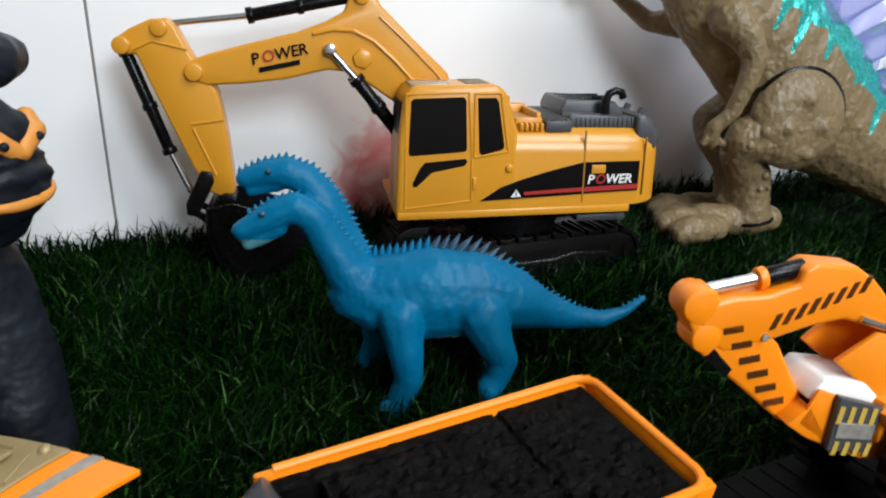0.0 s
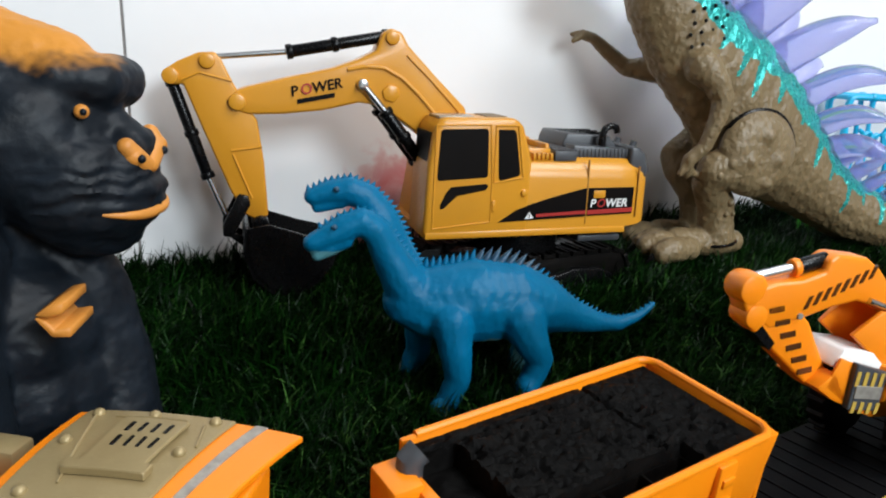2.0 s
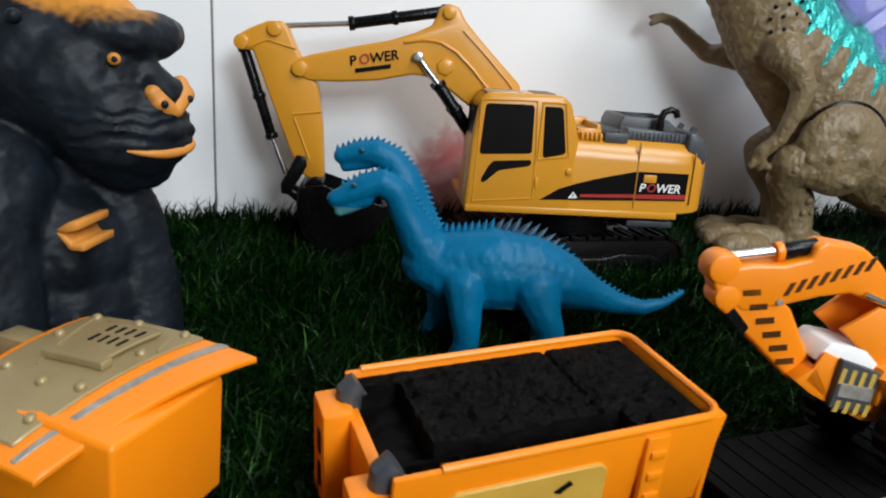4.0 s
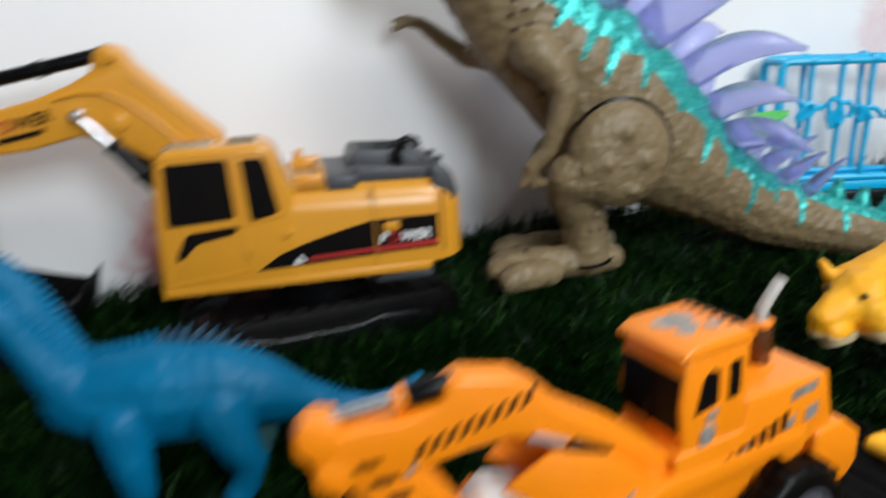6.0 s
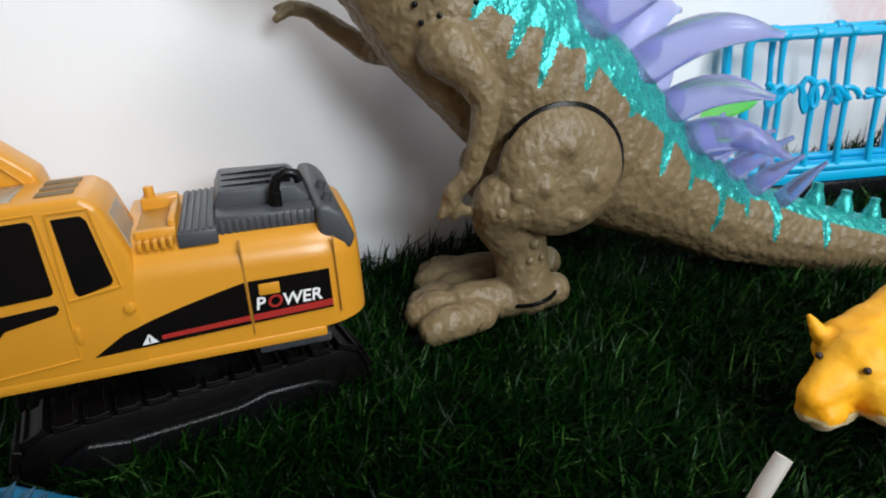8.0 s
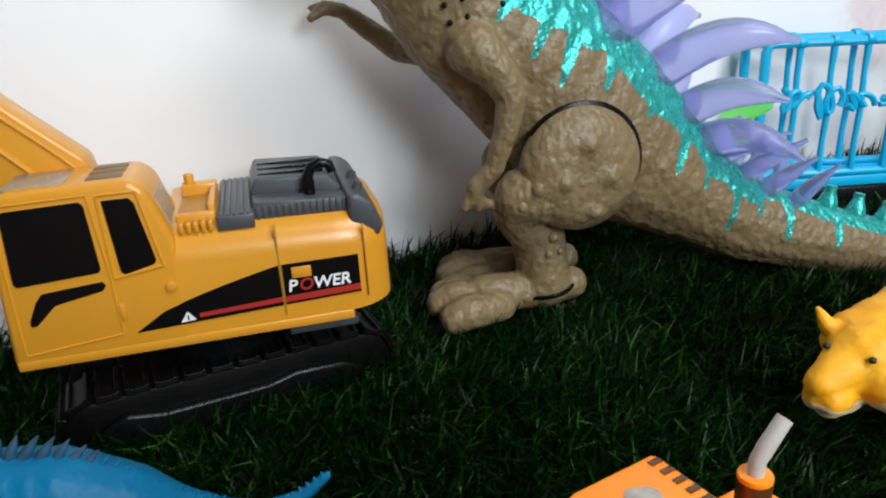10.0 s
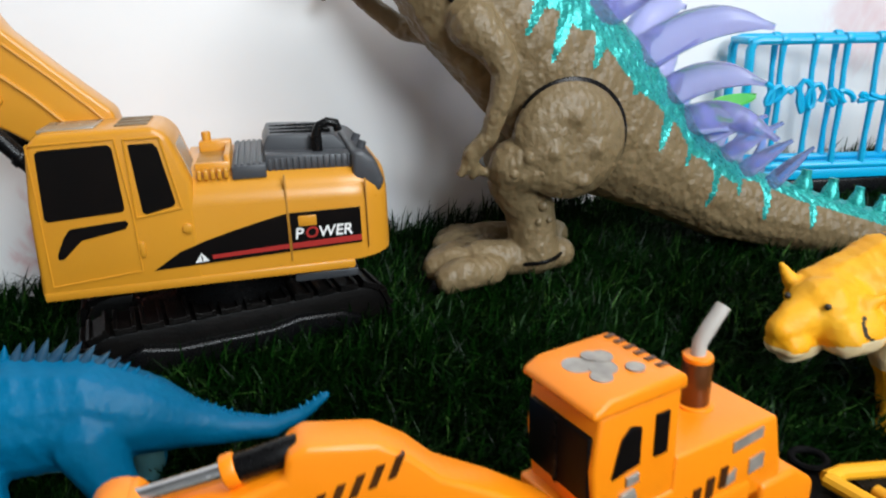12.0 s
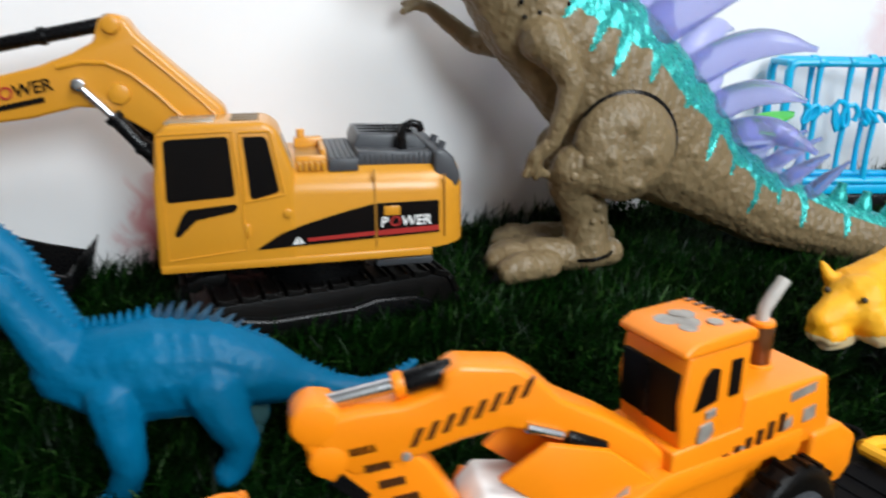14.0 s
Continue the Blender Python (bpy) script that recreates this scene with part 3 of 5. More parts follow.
    ram((-102, 70), (-110.5, 92), (-126, 142), c - 1, 1.7, 3.0)
    # linkage and bucket
    for y in (c - 9, c + 9):
        part("link", prism(P([(-90, 82), (-95, 83), (-104, 66), (-104, 60), (-99, 59), (-89, 77)]), y - 1.5, y + 1.5, 0.8, 2), BLACK, t, "black link plate")
        part("link", prism(P([(-104, 65), (-101, 60), (-86, 48), (-82, 53)]), y - 1.5, y + 1.5, 0.8, 2), BLACK, t, "black link plate")
    part("pin", rod((-84, c - 11, 66 - B), (-84, c + 11, 66 - B), 4.5, 0.8), BLACK, t)
    outer = [(-93, 66), (-94, 52), (-90, 38), (-80, 29), (-66, 27), (-54, 34), (-46, 44), (-41, 58)]
    inner = [(-44.5, 57), (-49, 46), (-57, 37), (-67, 31), (-79, 33), (-87, 41), (-90, 53), (-90, 66)]
    bucket = part("bucket", prism(P(outer + inner), c - 21, c + 21, 0.6, 1), BLACK, t, "black digging bucket with teeth")
    for y in (c - 21, c + 19):
        part("bucket_side", prism(P([(-92, 66), (-93, 52), (-89, 39), (-79, 30), (-66, 28.5), (-55, 35), (-48, 45), (-43, 57), (-62, 62), (-80, 68)]), y, y + 2, 0.5, 1), BLACK, bucket)
    for k in range(5):
        y = c - 20 + 9 * k
        part("tooth", prism(P([(-46, 50), (-42, 49), (-37, 66)]), y, y + 4, 0.6, 1), BLACK, bucket)
    return t


big_excavator()


# ---- the standing predatory dinosaur ----
# tips of the teal runs, and where on the ridge they start
DRIPS = [(-34, 168, -24), (-20, 152, -8), (-7, 140, 4), (14, 136, 22), (36, 122, 42), (52, 94, 60), (68, 84, 74), (82, 62, 90), (100, 66, 102), (114, 52, 118), (141, 46, 144)]


def big_dinosaur():
    spine = [(-74, 0, 216, 20), (-62, 0, 199, 28, 0.8), (-38, 0, 172, 35, 0.68), (-12, 0, 150, 40, 0.62), (16, 0, 121, 43, 0.62), (44, 0, 98, 36, 0.7), (70, -2, 79, 27, 0.8), (100, -5, 60, 22.5, 0.9), (140, -13, 47, 19, 0.95),
             (180, -21, 37, 16), (215, -25, 30, 13), (250, -25, 28, 10), (285, -18, 32, 7), (305, -8, 40, 4)]
    head = [(-76, -4, 218, 18, 0.9), (-90, -10, 224, 15, 0.9), (-112, -18, 218, 9, 0.9)]
    jaw = [(-80, -6, 210, 11, 0.8), (-106, -17, 206, 5.5, 1.0)]
    chains = [spine, head, jaw]
    for s, c in ((-1, -9), (1, 33)):
        d = 0 if s < 0 else 14
        up = 4 if s < 0 else 0
        chains += [
            [(-2 + d, c + 16 * s, 99, 21, 0.52), (-13 + d, c + 15 * s, 95, 17, 0.62), (-24 + d, c + 12 * s, 92, 13.5, 0.8), (-25 + d, c + 7 * s, 83, 11.5, 0.9), (-12 + d, c, 67, 13.4, 0.9), (-10 + d, c, 53, 13.2, 0.9), (-8 + d, c, 38 + up, 12.8)],
            [(5 + d, c, 36 + up, 8.5), (-19 + d, c, 36 + up, 10), (-39 + d, c, 37 + up, 10.5)],
            [(-35 + d, c - 9, 34 + up, 8), (-52 + d, c - 13, 35 + up, 9), (-59 + d, c - 14, 33 + up, 7.5)],
            [(-35 + d, c, 35 + up, 8), (-54 + d, c, 37 + up, 9), (-62 + d, c, 35 + up, 7.5)],
            [(-35 + d, c + 8, 34 + up, 8), (-51 + d, c + 12, 36 + up, 8.5), (-58 + d, c + 13, 34 + up, 7)],
        ]
    near_arm = [(-44, -20, 158, 12), (-36, -25, 149, 9), (-30, -27, 138, 7.0), (-33, -27, 124, 5.6), (-38, -25, 108, 4.6), (-46, -22, 99, 4.6), (-47, -21, 94, 3.8)]
    far_arm = [(-48, 24, 155, 10), (-66, 34, 155, 6), (-80, 38, 166, 5), (-90, 40, 174, 4), (-98, 40, 176, 3.6)]
    fingers = [[(-46, -22, 97, 3.4), (-51, -21, 90, 2.4)], [(-46, -21, 94, 3.0), (-45, -20, 88, 2.2)], [(-45, -21, 94, 3.0), (-39, -19, 89, 2.2)], [(-97, 40, 176, 3), (-105, 38, 172, 2.2)], [(-98, 40, 176, 3), (-104, 44, 176, 2.0)]]
    chains += [near_arm, far_arm] + fingers

    def back_z(u):
        """The ridge's height along the body."""
        xs = [-60, -26, 15, 37, 60, 78, 94, 115, 136, 170, 202, 240, 290]
        zs = [226, 199, 178, 153, 133, 108, 88, 77, 67, 56, 45, 38, 44]
        return float(np.interp(u, xs, zs))

    def zones(x, y, z):
        top = back_z(x)
        n = noise.noise(Vector((x * 0.09, y * 0.05, 3.0))) + 0.2 * noise.noise(Vector((x * 0.3, y * 0.3, z * 0.3)))
        if not (x > -75 and abs(y) < 36) or (x < -40 and z < 165):
            return 0
        band = (26 + 4 * n) if x < 70 else max(6.5, 25 + 5 * n - (x - 70) * 0.45)
        if top - z < band:
            return 1
        for ut, zt, ur in DRIPS:
            zr = back_z(ur) - (16 if ur < 66 else 4)
            f = (zr - z) / (zr - zt)
            if 0 <= f <= 1 and abs(x - ur - (ut - ur) * f - 1.2 * n) < (4.4 if ur < 66 else 2.6) * (1 - f) ** 0.7 + 0.5:
                return 1
        return 0

    def rough(p):
        n1 = noise.noise(Vector((p.x * 0.16, p.y * 0.16, p.z * 0.16)))
        n2 = abs(noise.noise(Vector((p.x * 0.42 + p.z * 0.2, p.y * 0.4, p.z * 0.42))))
        return 0.22 * n1 + 0.6 * n2 - 0.12

    extra = []
    # hip discs with their dark gap
    for s in (-1, 1):
        d = 0 if s < 0 else 16
        for r, y0, deep, idx in ((28.8, 25.5, 4.5, 2), (28.4, 27, 8.5, 0)):
            own = bmesh.new()
            bmesh.ops.create_icosphere(own, subdivisions=5, radius=1)
            for v in own.verts:
                rho = math.hypot(v.co.x, v.co.z)
                flat = deep * (1 - rho ** 5) if v.co.y * s > 0 else -4
                lift = 1.4 if idx == 2 else 0.0
                v.co = Vector((2 + lift + d + r * v.co.x, s * (y0 + flat), 103 + lift + r * v.co.z))
            if idx == 0:
                for v in own.verts:
                    p = v.co
                    k = 0.35 * noise.noise(p * 0.16) + 0.35 * abs(noise.noise(p * 0.4))
                    for bx, bz, br in ((2, 116, 3.6), (-9, 100, 3.0), (12, 100, 3.2), (-22, 97, 3.0), (6, 84, 2.6)):
                        q = math.hypot(p.x - d - bx, p.z - bz)
                        k += 3.0 * math.exp(-(q / br) ** 2)
                    v.co += Vector((0, s, 0)) * k
            extra.append((own, idx))
    for x, y, z, r in ((-9, -20.0, 70, 3.0), (-5, -19.0, 62, 1.8), (-11, -20.4, 62, 2.0), (-27, -29, 90, 3.0), (-20, -32, 99, 2.4), (-9, -34, 101, 2.8), (-4, -33, 92, 2.4), (-14, -32, 90, 2.2), (-12, -19.0, 78, 2.2)):
        own = bmesh.new()
        bmesh.ops.create_icosphere(own, subdivisions=3, radius=r, matrix=Matrix.Translation((x, y, z)))
        extra.append((own, 0))
    ring = [(-8 + 13.3 * math.cos(a), -9 + 13.3 * math.sin(a), 40.5 + 2 * math.cos(a)) for a in [2 * math.pi * k / 24 for k in range(25)]]
    extra.append((tube(ring, 1.0, 6, caps=False), 2))
    for c, d, up in ((-9, 0, 4), (33, 14, 0)):
        for x, y in ((-63, -14), (-66, 0), (-62, 13)):
            extra.append((spike((x + 2 + d, c + y, 34 + up), (x - 8 + d, c + y, 27 + up), 3.4), 2))
    # speaker holes in the neck
    for i in range(4):
        for j in range(4):
            own = bmesh.new()
            x, z = -56 + 7.5 * j + 2 * (i % 2), 190 - 7 * i + 2.0 * j
            bmesh.ops.create_icosphere(own, subdivisions=2, radius=1.3, matrix=Matrix.Translation((x, -22.6 + 0.2 * i, z)))
            extra.append((own, 2))
    # small teal scutes along the tail
    for k in range(10):
        u = 146 + 15.5 * k
        yy = float(np.interp(u, [100, 140, 180, 215, 250, 285, 305], [-5, -13, -21, -25, -25, -18, -8]))
        z = back_z(u)
        extra.append((spike((u, yy, z - 3), (u + 2, yy, z + 10.5 - 0.4 * k), 5.6 - 0.3 * k, sides=7, steps=5, blunt=0.5, power=2.4), 1))
    # translucent lavender plates and horns, in two rows
    horns = [((-22, 202), (18, 240), 13, 3), ((4, 188), (42, 222), 13, 4), ((28, 166), (72, 190), 12, 5), ((52, 142), (100, 152), 9.5, 10), ((66, 122), (97, 126), 8.4, 8), ((76, 107), (107, 98), 8.8, 9)]
    for k, (p, q, r, bend) in enumerate(horns):
        for row in (-1, 1):
            out = -30 - 2 * k if row < 0 else 22
            shift = 0 if row < 0 else 9
            extra.append((spike((p[0] - 8, row * 5, p[1] - 6), (q[0] - 1.5 * shift, out, q[1] + shift), r, (0, 0, bend), 14, 12, 0.16, 3.2), 4))
    for p, q, r in (((84, 98), (110, 108), 4.6), ((96, 86), (119, 104), 5.4), ((110, 78), (124, 95), 5.4), ((124, 68), (135, 91), 4.8)):
        mid = float(np.interp(p[0], [70, 100, 140], [-2, -5, -13]))
        for row in (-1, 1):
            extra.append((spike((p[0] - 4, mid + row * 4, p[1] - 5), (q[0] - (0 if row < 0 else 5), mid + (-22 if row < 0 else 10), q[1] + (0 if row < 0 else 3)), r, (0, 0, 1), 10, 8, 0.2, 2.6), 4))
    ob = organic("dinosaur_figure", chains, 1.15, 6, zones, [SKIN, TEAL, BLACK, CREAM, CRYSTAL], extra, rough)
    ob.matrix_world = pose(0.2, 0.40, 0, 0, 0, 8)
    return tagged(ob, "olive brown toy predator dinosaur with teal back and lavender crystal spikes", "toy dinosaur")


big_dinosaur()


# ---- the blue two-headed dinosaur ----
def blue_dinosaur():
    chains = []
    chains.append([(-34, 0, 50, 13), (-22, 0, 48, 18, 0.85), (-4, 0, 48, 21, 0.85), (14, 0, 47, 19.5, 0.85), (30, 0, 44, 14), (44, 0, 38.5, 9), (58, 0, 34, 5.6), (72, 0, 32, 4.0), (83, 1, 34.5, 2.6), (92, 2, 40.5, 1.5)])
    chains.append([(-30, -1, 50, 13), (-38, -2, 60, 9.8), (-45, -3, 73, 7.6), (-50, -4, 83, 6.6), (-57, -5, 88, 6.2), (-64, -5, 86, 6.0)])
    chains.append([(-63, -5, 86, 6.2), (-70, -5, 83, 5.4), (-78, -5, 79, 4.2)])
    chains.append([(-64, -5, 80, 4), (-71, -5, 76, 3.2), (-76, -5, 73, 2.6)])
    chains.append([(-34, 3, 56, 10.5), (-41, 5, 74, 8.2), (-46, 6, 87, 7.2), (-53, 7, 96, 6.6), (-61, 7, 99.5, 6.4)])
    chains.append([(-61, 7, 99.5, 6.4), (-70, 7, 99, 5.2), (-77, 7, 97, 3.8)])
    chains.append([(-64, 7, 95, 3.4), (-75, 7, 92, 2.6)])
    chains.append([(-17, -12, 42, 10), (-15, -15, 28, 7.6), (-14, -16, 16, 6.2), (-18, -16, 6, 5.8), (-22, -17, 2.5, 5.6)])
    chains.append([(-22, 11, 42, 10), (-26, 14, 28, 7.5), (-26, 15, 18, 6.2), (-30, 15, 10, 5.6)])
    chains.append([(17, -10, 42, 11.5), (22, -14, 30, 8.2), (26, -15, 23, 6.4), (23, -15, 14, 5.8), (20, -16, 10, 5.8)])
    chains.append([(22, 10, 42, 11), (27, 13, 28, 7), (28, 13, 18, 6), (25, 13, 8, 5.6)])

    def zones(x, y, z):
        n = 2 * noise.noise(Vector((x * 0.1, y * 0.1, z * 0.1)))
        if -20 < x < 44 and z < 31.5 + n and abs(y) < 11:
            return 1
        if x < -36 and z < 76 and (-58 - (z - 58) * 0.55) > x - 7 and z > 56 and abs(y + 6) < 7:
            return 1
        return 0

    def rough(p):
        return 0.3 * noise.noise(p * 0.15) + 0.3 * abs(noise.noise(p * 0.6))

    extra = []
    ridge = [(-79, 7, 100.5), (-70, 7, 104.5), (-60, 7, 106), (-50, 7, 102), (-42, 6, 94), (-36, 5, 84), (-32, 4, 73), (-27, 2, 66.5), (-16, 0, 68), (-4, 0, 69), (8, 0, 67.5), (20, 0, 63.5), (32, 0, 57), (44, 0, 47.5), (58, 0, 39.5), (70, 0, 35.3), (80, 1, 35.5), (92, 2, 41.5)]
    second = [(-75, -5, 86.5), (-66, -5, 91.5), (-57, -5, 94), (-49, -4, 90), (-41, -3, 82), (-35, -2, 73), (-30, -1, 67)]
    for line, gap in ((ridge, 3.0), (second, 3.2)):
        pts = [Vector(p) for p in line]
        carry = 0.0
        for a, b in zip(pts, pts[1:]):
            d = (b - a).length
            while carry < d:
                p = a.lerp(b, carry / d)
                along = (b - a).normalized()
                up = Vector((-along.z, 0, along.x))
                big = 1.0 + (1.7 * math.exp(-((p.x - 12) / 17) ** 2) if line is ridge else 0.2)
                if p.x > 60 or p.x < -28:
                    big = 0.62
                tall = 2.6 * big
                extra.append((spike(p - up * 1.6, p + up * tall + along * 1.2 * big, 1.25 + 0.35 * big, sides=6, steps=3), 2 if big > 1.8 else 0))
                carry += gap * (1 + 0.22 * (big - 1))
            carry -= d
    for x, y, z in ((-69, -10.4, 87), (-67, 1.2, 101)):
        own = bmesh.new()
        bmesh.ops.create_icosphere(own, subdivisions=2, radius=1.3, matrix=Matrix.Translation((x, y, z)))
        extra.append((own, 2))
    ob = organic("two_headed_dinosaur_figure", chains, 0.9, 9, zones, [BLUE, BLUE_BELLY, SPINE], extra, rough)
    ob.matrix_world = pose(0, 0.25, 0, 0, 0, 6)
    return tagged(ob, "bright blue rubber long-necked toy dinosaur with two heads", "toy dinosaur")


blue_dinosaur()


# ---- the dark ape figure ----
def ape():
    chains = []
    chains.append([(-54, 14, 126, 33), (-38, 6, 132, 33), (-28, 0, 128, 30)])
    chains.append([(-56, 10, 150, 20), (-36, 2, 152, 18), (-18, -8, 149, 14)])
    chains.append([(-18, -16, 147, 9), (-6, -16, 146, 9), (2, -6, 146, 8.5), (4, 4, 146, 8)])
    chains.append([(-17, -8, 131, 18), (-11, -5, 128, 14.5)])
    chains.append([(-16, -10, 114, 23), (-8, -12, 111, 20), (-3, -10, 110, 17)])
    chains.append([(-12, -8, 101, 15), (-5, -9, 99, 12)])
    chains.append([(-3, -14, 132, 7), (4, -15, 126, 6)])
    chains.append([(0, -21, 126, 5), (3, -19, 122, 4.6), (8, -12, 126, 5)])
    chains.append([(-58, 16, 84, 42), (-56, 14, 54, 44), (-56, 10, 20, 42)])
    chains.append([(-52, -22, 92, 24), (-46, -36, 62, 19), (-40, -42, 34, 17), (-30, -44, 10, 15)])
    chains.append([(-32, 14, 92, 19), (-19, 10, 72, 17), (-12, 8, 44, 17), (-6, 2, 14, 16)])
    chains.append([(-40, 0, 60, 34), (-38, 0, 40, 34)])

    c, s = math.cos(radians(24)), math.sin(radians(24))

    def turn(x, y, way=1):
        return -30 + (x + 30) * c - way * y * s, way * (x + 30) * s + y * c

    for k in range(8):
        chains[k] = [(*turn(p[0], p[1]), *p[2:]) for p in chains[k]]

    def zones(x, y, z):
        return 0

    balls = [(-8, -12, 111, 20), (-3, -10, 110, 17), (-12, -8, 101, 15), (-5, -9, 99, 12), (-16, -10, 114, 23)]

    def muzzle(angle, z, out):
        """A point on the muzzle at this bearing and height."""
        dx, dy = math.cos(radians(angle)), math.sin(radians(angle))
        far = 0.0
        for bx, by, bz, br in balls:
            px, py = -8 - bx, -11 - by
            h = br * br - (z - bz) ** 2
            b2 = px * dx + py * dy
            q = b2 * b2 - (px * px + py * py - h)
            if h > 0 and q > 0:
                far = max(far, -b2 + math.sqrt(q))
        return (*turn(-8 + dx * (far + out), -11 + dy * (far + out)), z)

    def paint(x, y, z):
        x, y = turn(x, y, -1)
        n = noise.noise(Vector((x * 0.10, y * 0.10, z * 0.10))) + 0.6 * noise.noise(Vector((x * 0.45, y * 0.45, z * 0.45)))
        k = min((z - 150 - 3 * n + 0.33 * min(0, x + 30)) / 5.0, (2 + 4 * n - x) / 7.0, (x + 62 + 3 * n) / 6.0)
        return min(1.0, max(0.0, k))

    def rough(p):
        snout = 106 < p.z < 121 and p.x > -20 and p.y < 10
        fold = 0.55 * math.sin(p.z * 1.25 + 5 * noise.noise(p * 0.11)) if snout else 0.0
        return 0.8 * noise.noise(p * 0.08) + 0.6 * abs(noise.noise(Vector((p.x * 0.2, p.y * 0.2, p.z * 0.4)))) + fold

    extra = []
    lip = [muzzle(-96 + 8 * k, 105.4 - 2.6 * math.sin(math.pi * k / 16) + 0.16 * k, -0.9) for k in range(17)]
    extra.append((tube(lip, [0.25 + 1.75 * math.sin(math.pi * (k + 0.2) / 16.4) ** 0.7 for k in range(17)], 10), 1))
    for lobe in ([(-0.5, -24.5, 126), (1.5, -24, 122.8), (5.5, -21, 119.5)], [(9.0, -12.0, 129), (10.5, -13.5, 125), (7, -19.5, 119.5)]):
        pts = [(*turn(x, y), z) for x, y, z in lobe]
        extra.append((tube(pts, [3.0, 3.7, 3.0], 14), 1))
        for p, r in zip(pts, (3.0, 3.7, 3.0)):
            own = bmesh.new()
            bmesh.ops.create_icosphere(own, subdivisions=3, radius=r, matrix=Matrix.Translation(p))
            extra.append((own, 1))
    for x, y, z in ((3.4, -26.9, 122.3), (12.2, -16.8, 123.6)):
        own = bmesh.new()
        bmesh.ops.create_icosphere(own, subdivisions=2, radius=1.5, matrix=Matrix.Translation((*turn(x, y), z)))
        extra.append((own, 0))
    for x, y, z in ((-13.0, -26.6, 137.5), (-2.0, -13.5, 139)):
        own = bmesh.new()
        x, y = turn(x, y)
        bmesh.ops.create_icosphere(own, subdivisions=3, radius=2.3, matrix=Matrix.Translation((x, y + 0.6, z)))
        extra.append((own, 1))
        own = bmesh.new()
        bmesh.ops.create_icosphere(own, subdivisions=2, radius=1.1, matrix=Matrix.Translation((x + 1.1, y - 1.2, z)))
        extra.append((own, 0))
    own = bmesh.new()
    bmesh.ops.create_icosphere(own, subdivisions=2, radius=2.6, matrix=Matrix.Translation((-33, -26, 150)))
    extra.append((own, 0))
    for shape in ([(-15, 80), (-9, 84), (-4, 85), (-4, 81), (-10, 79)], [(-15, 79), (-11, 78), (-8, 74), (-2, 75), (-2, 71), (-9, 71)]):
        extra.append((prism([(-7 + (x + 8) * 0.75, 80 + (z - 78) * 0.75) for x, z in shape], -46, -26, 0.4, 1), 1))
    ob = organic("ape_figure", chains, 1.25, 9, zones, [BLACKFUR, OCHRE], extra, rough, paint)
    ob.matrix_world = pose(-0.14, 0.19, 0, 0, 0, 0)
    return tagged(ob, "dark blue-black toy ape with orange brow, nose and lips", "toy ape")


ape()


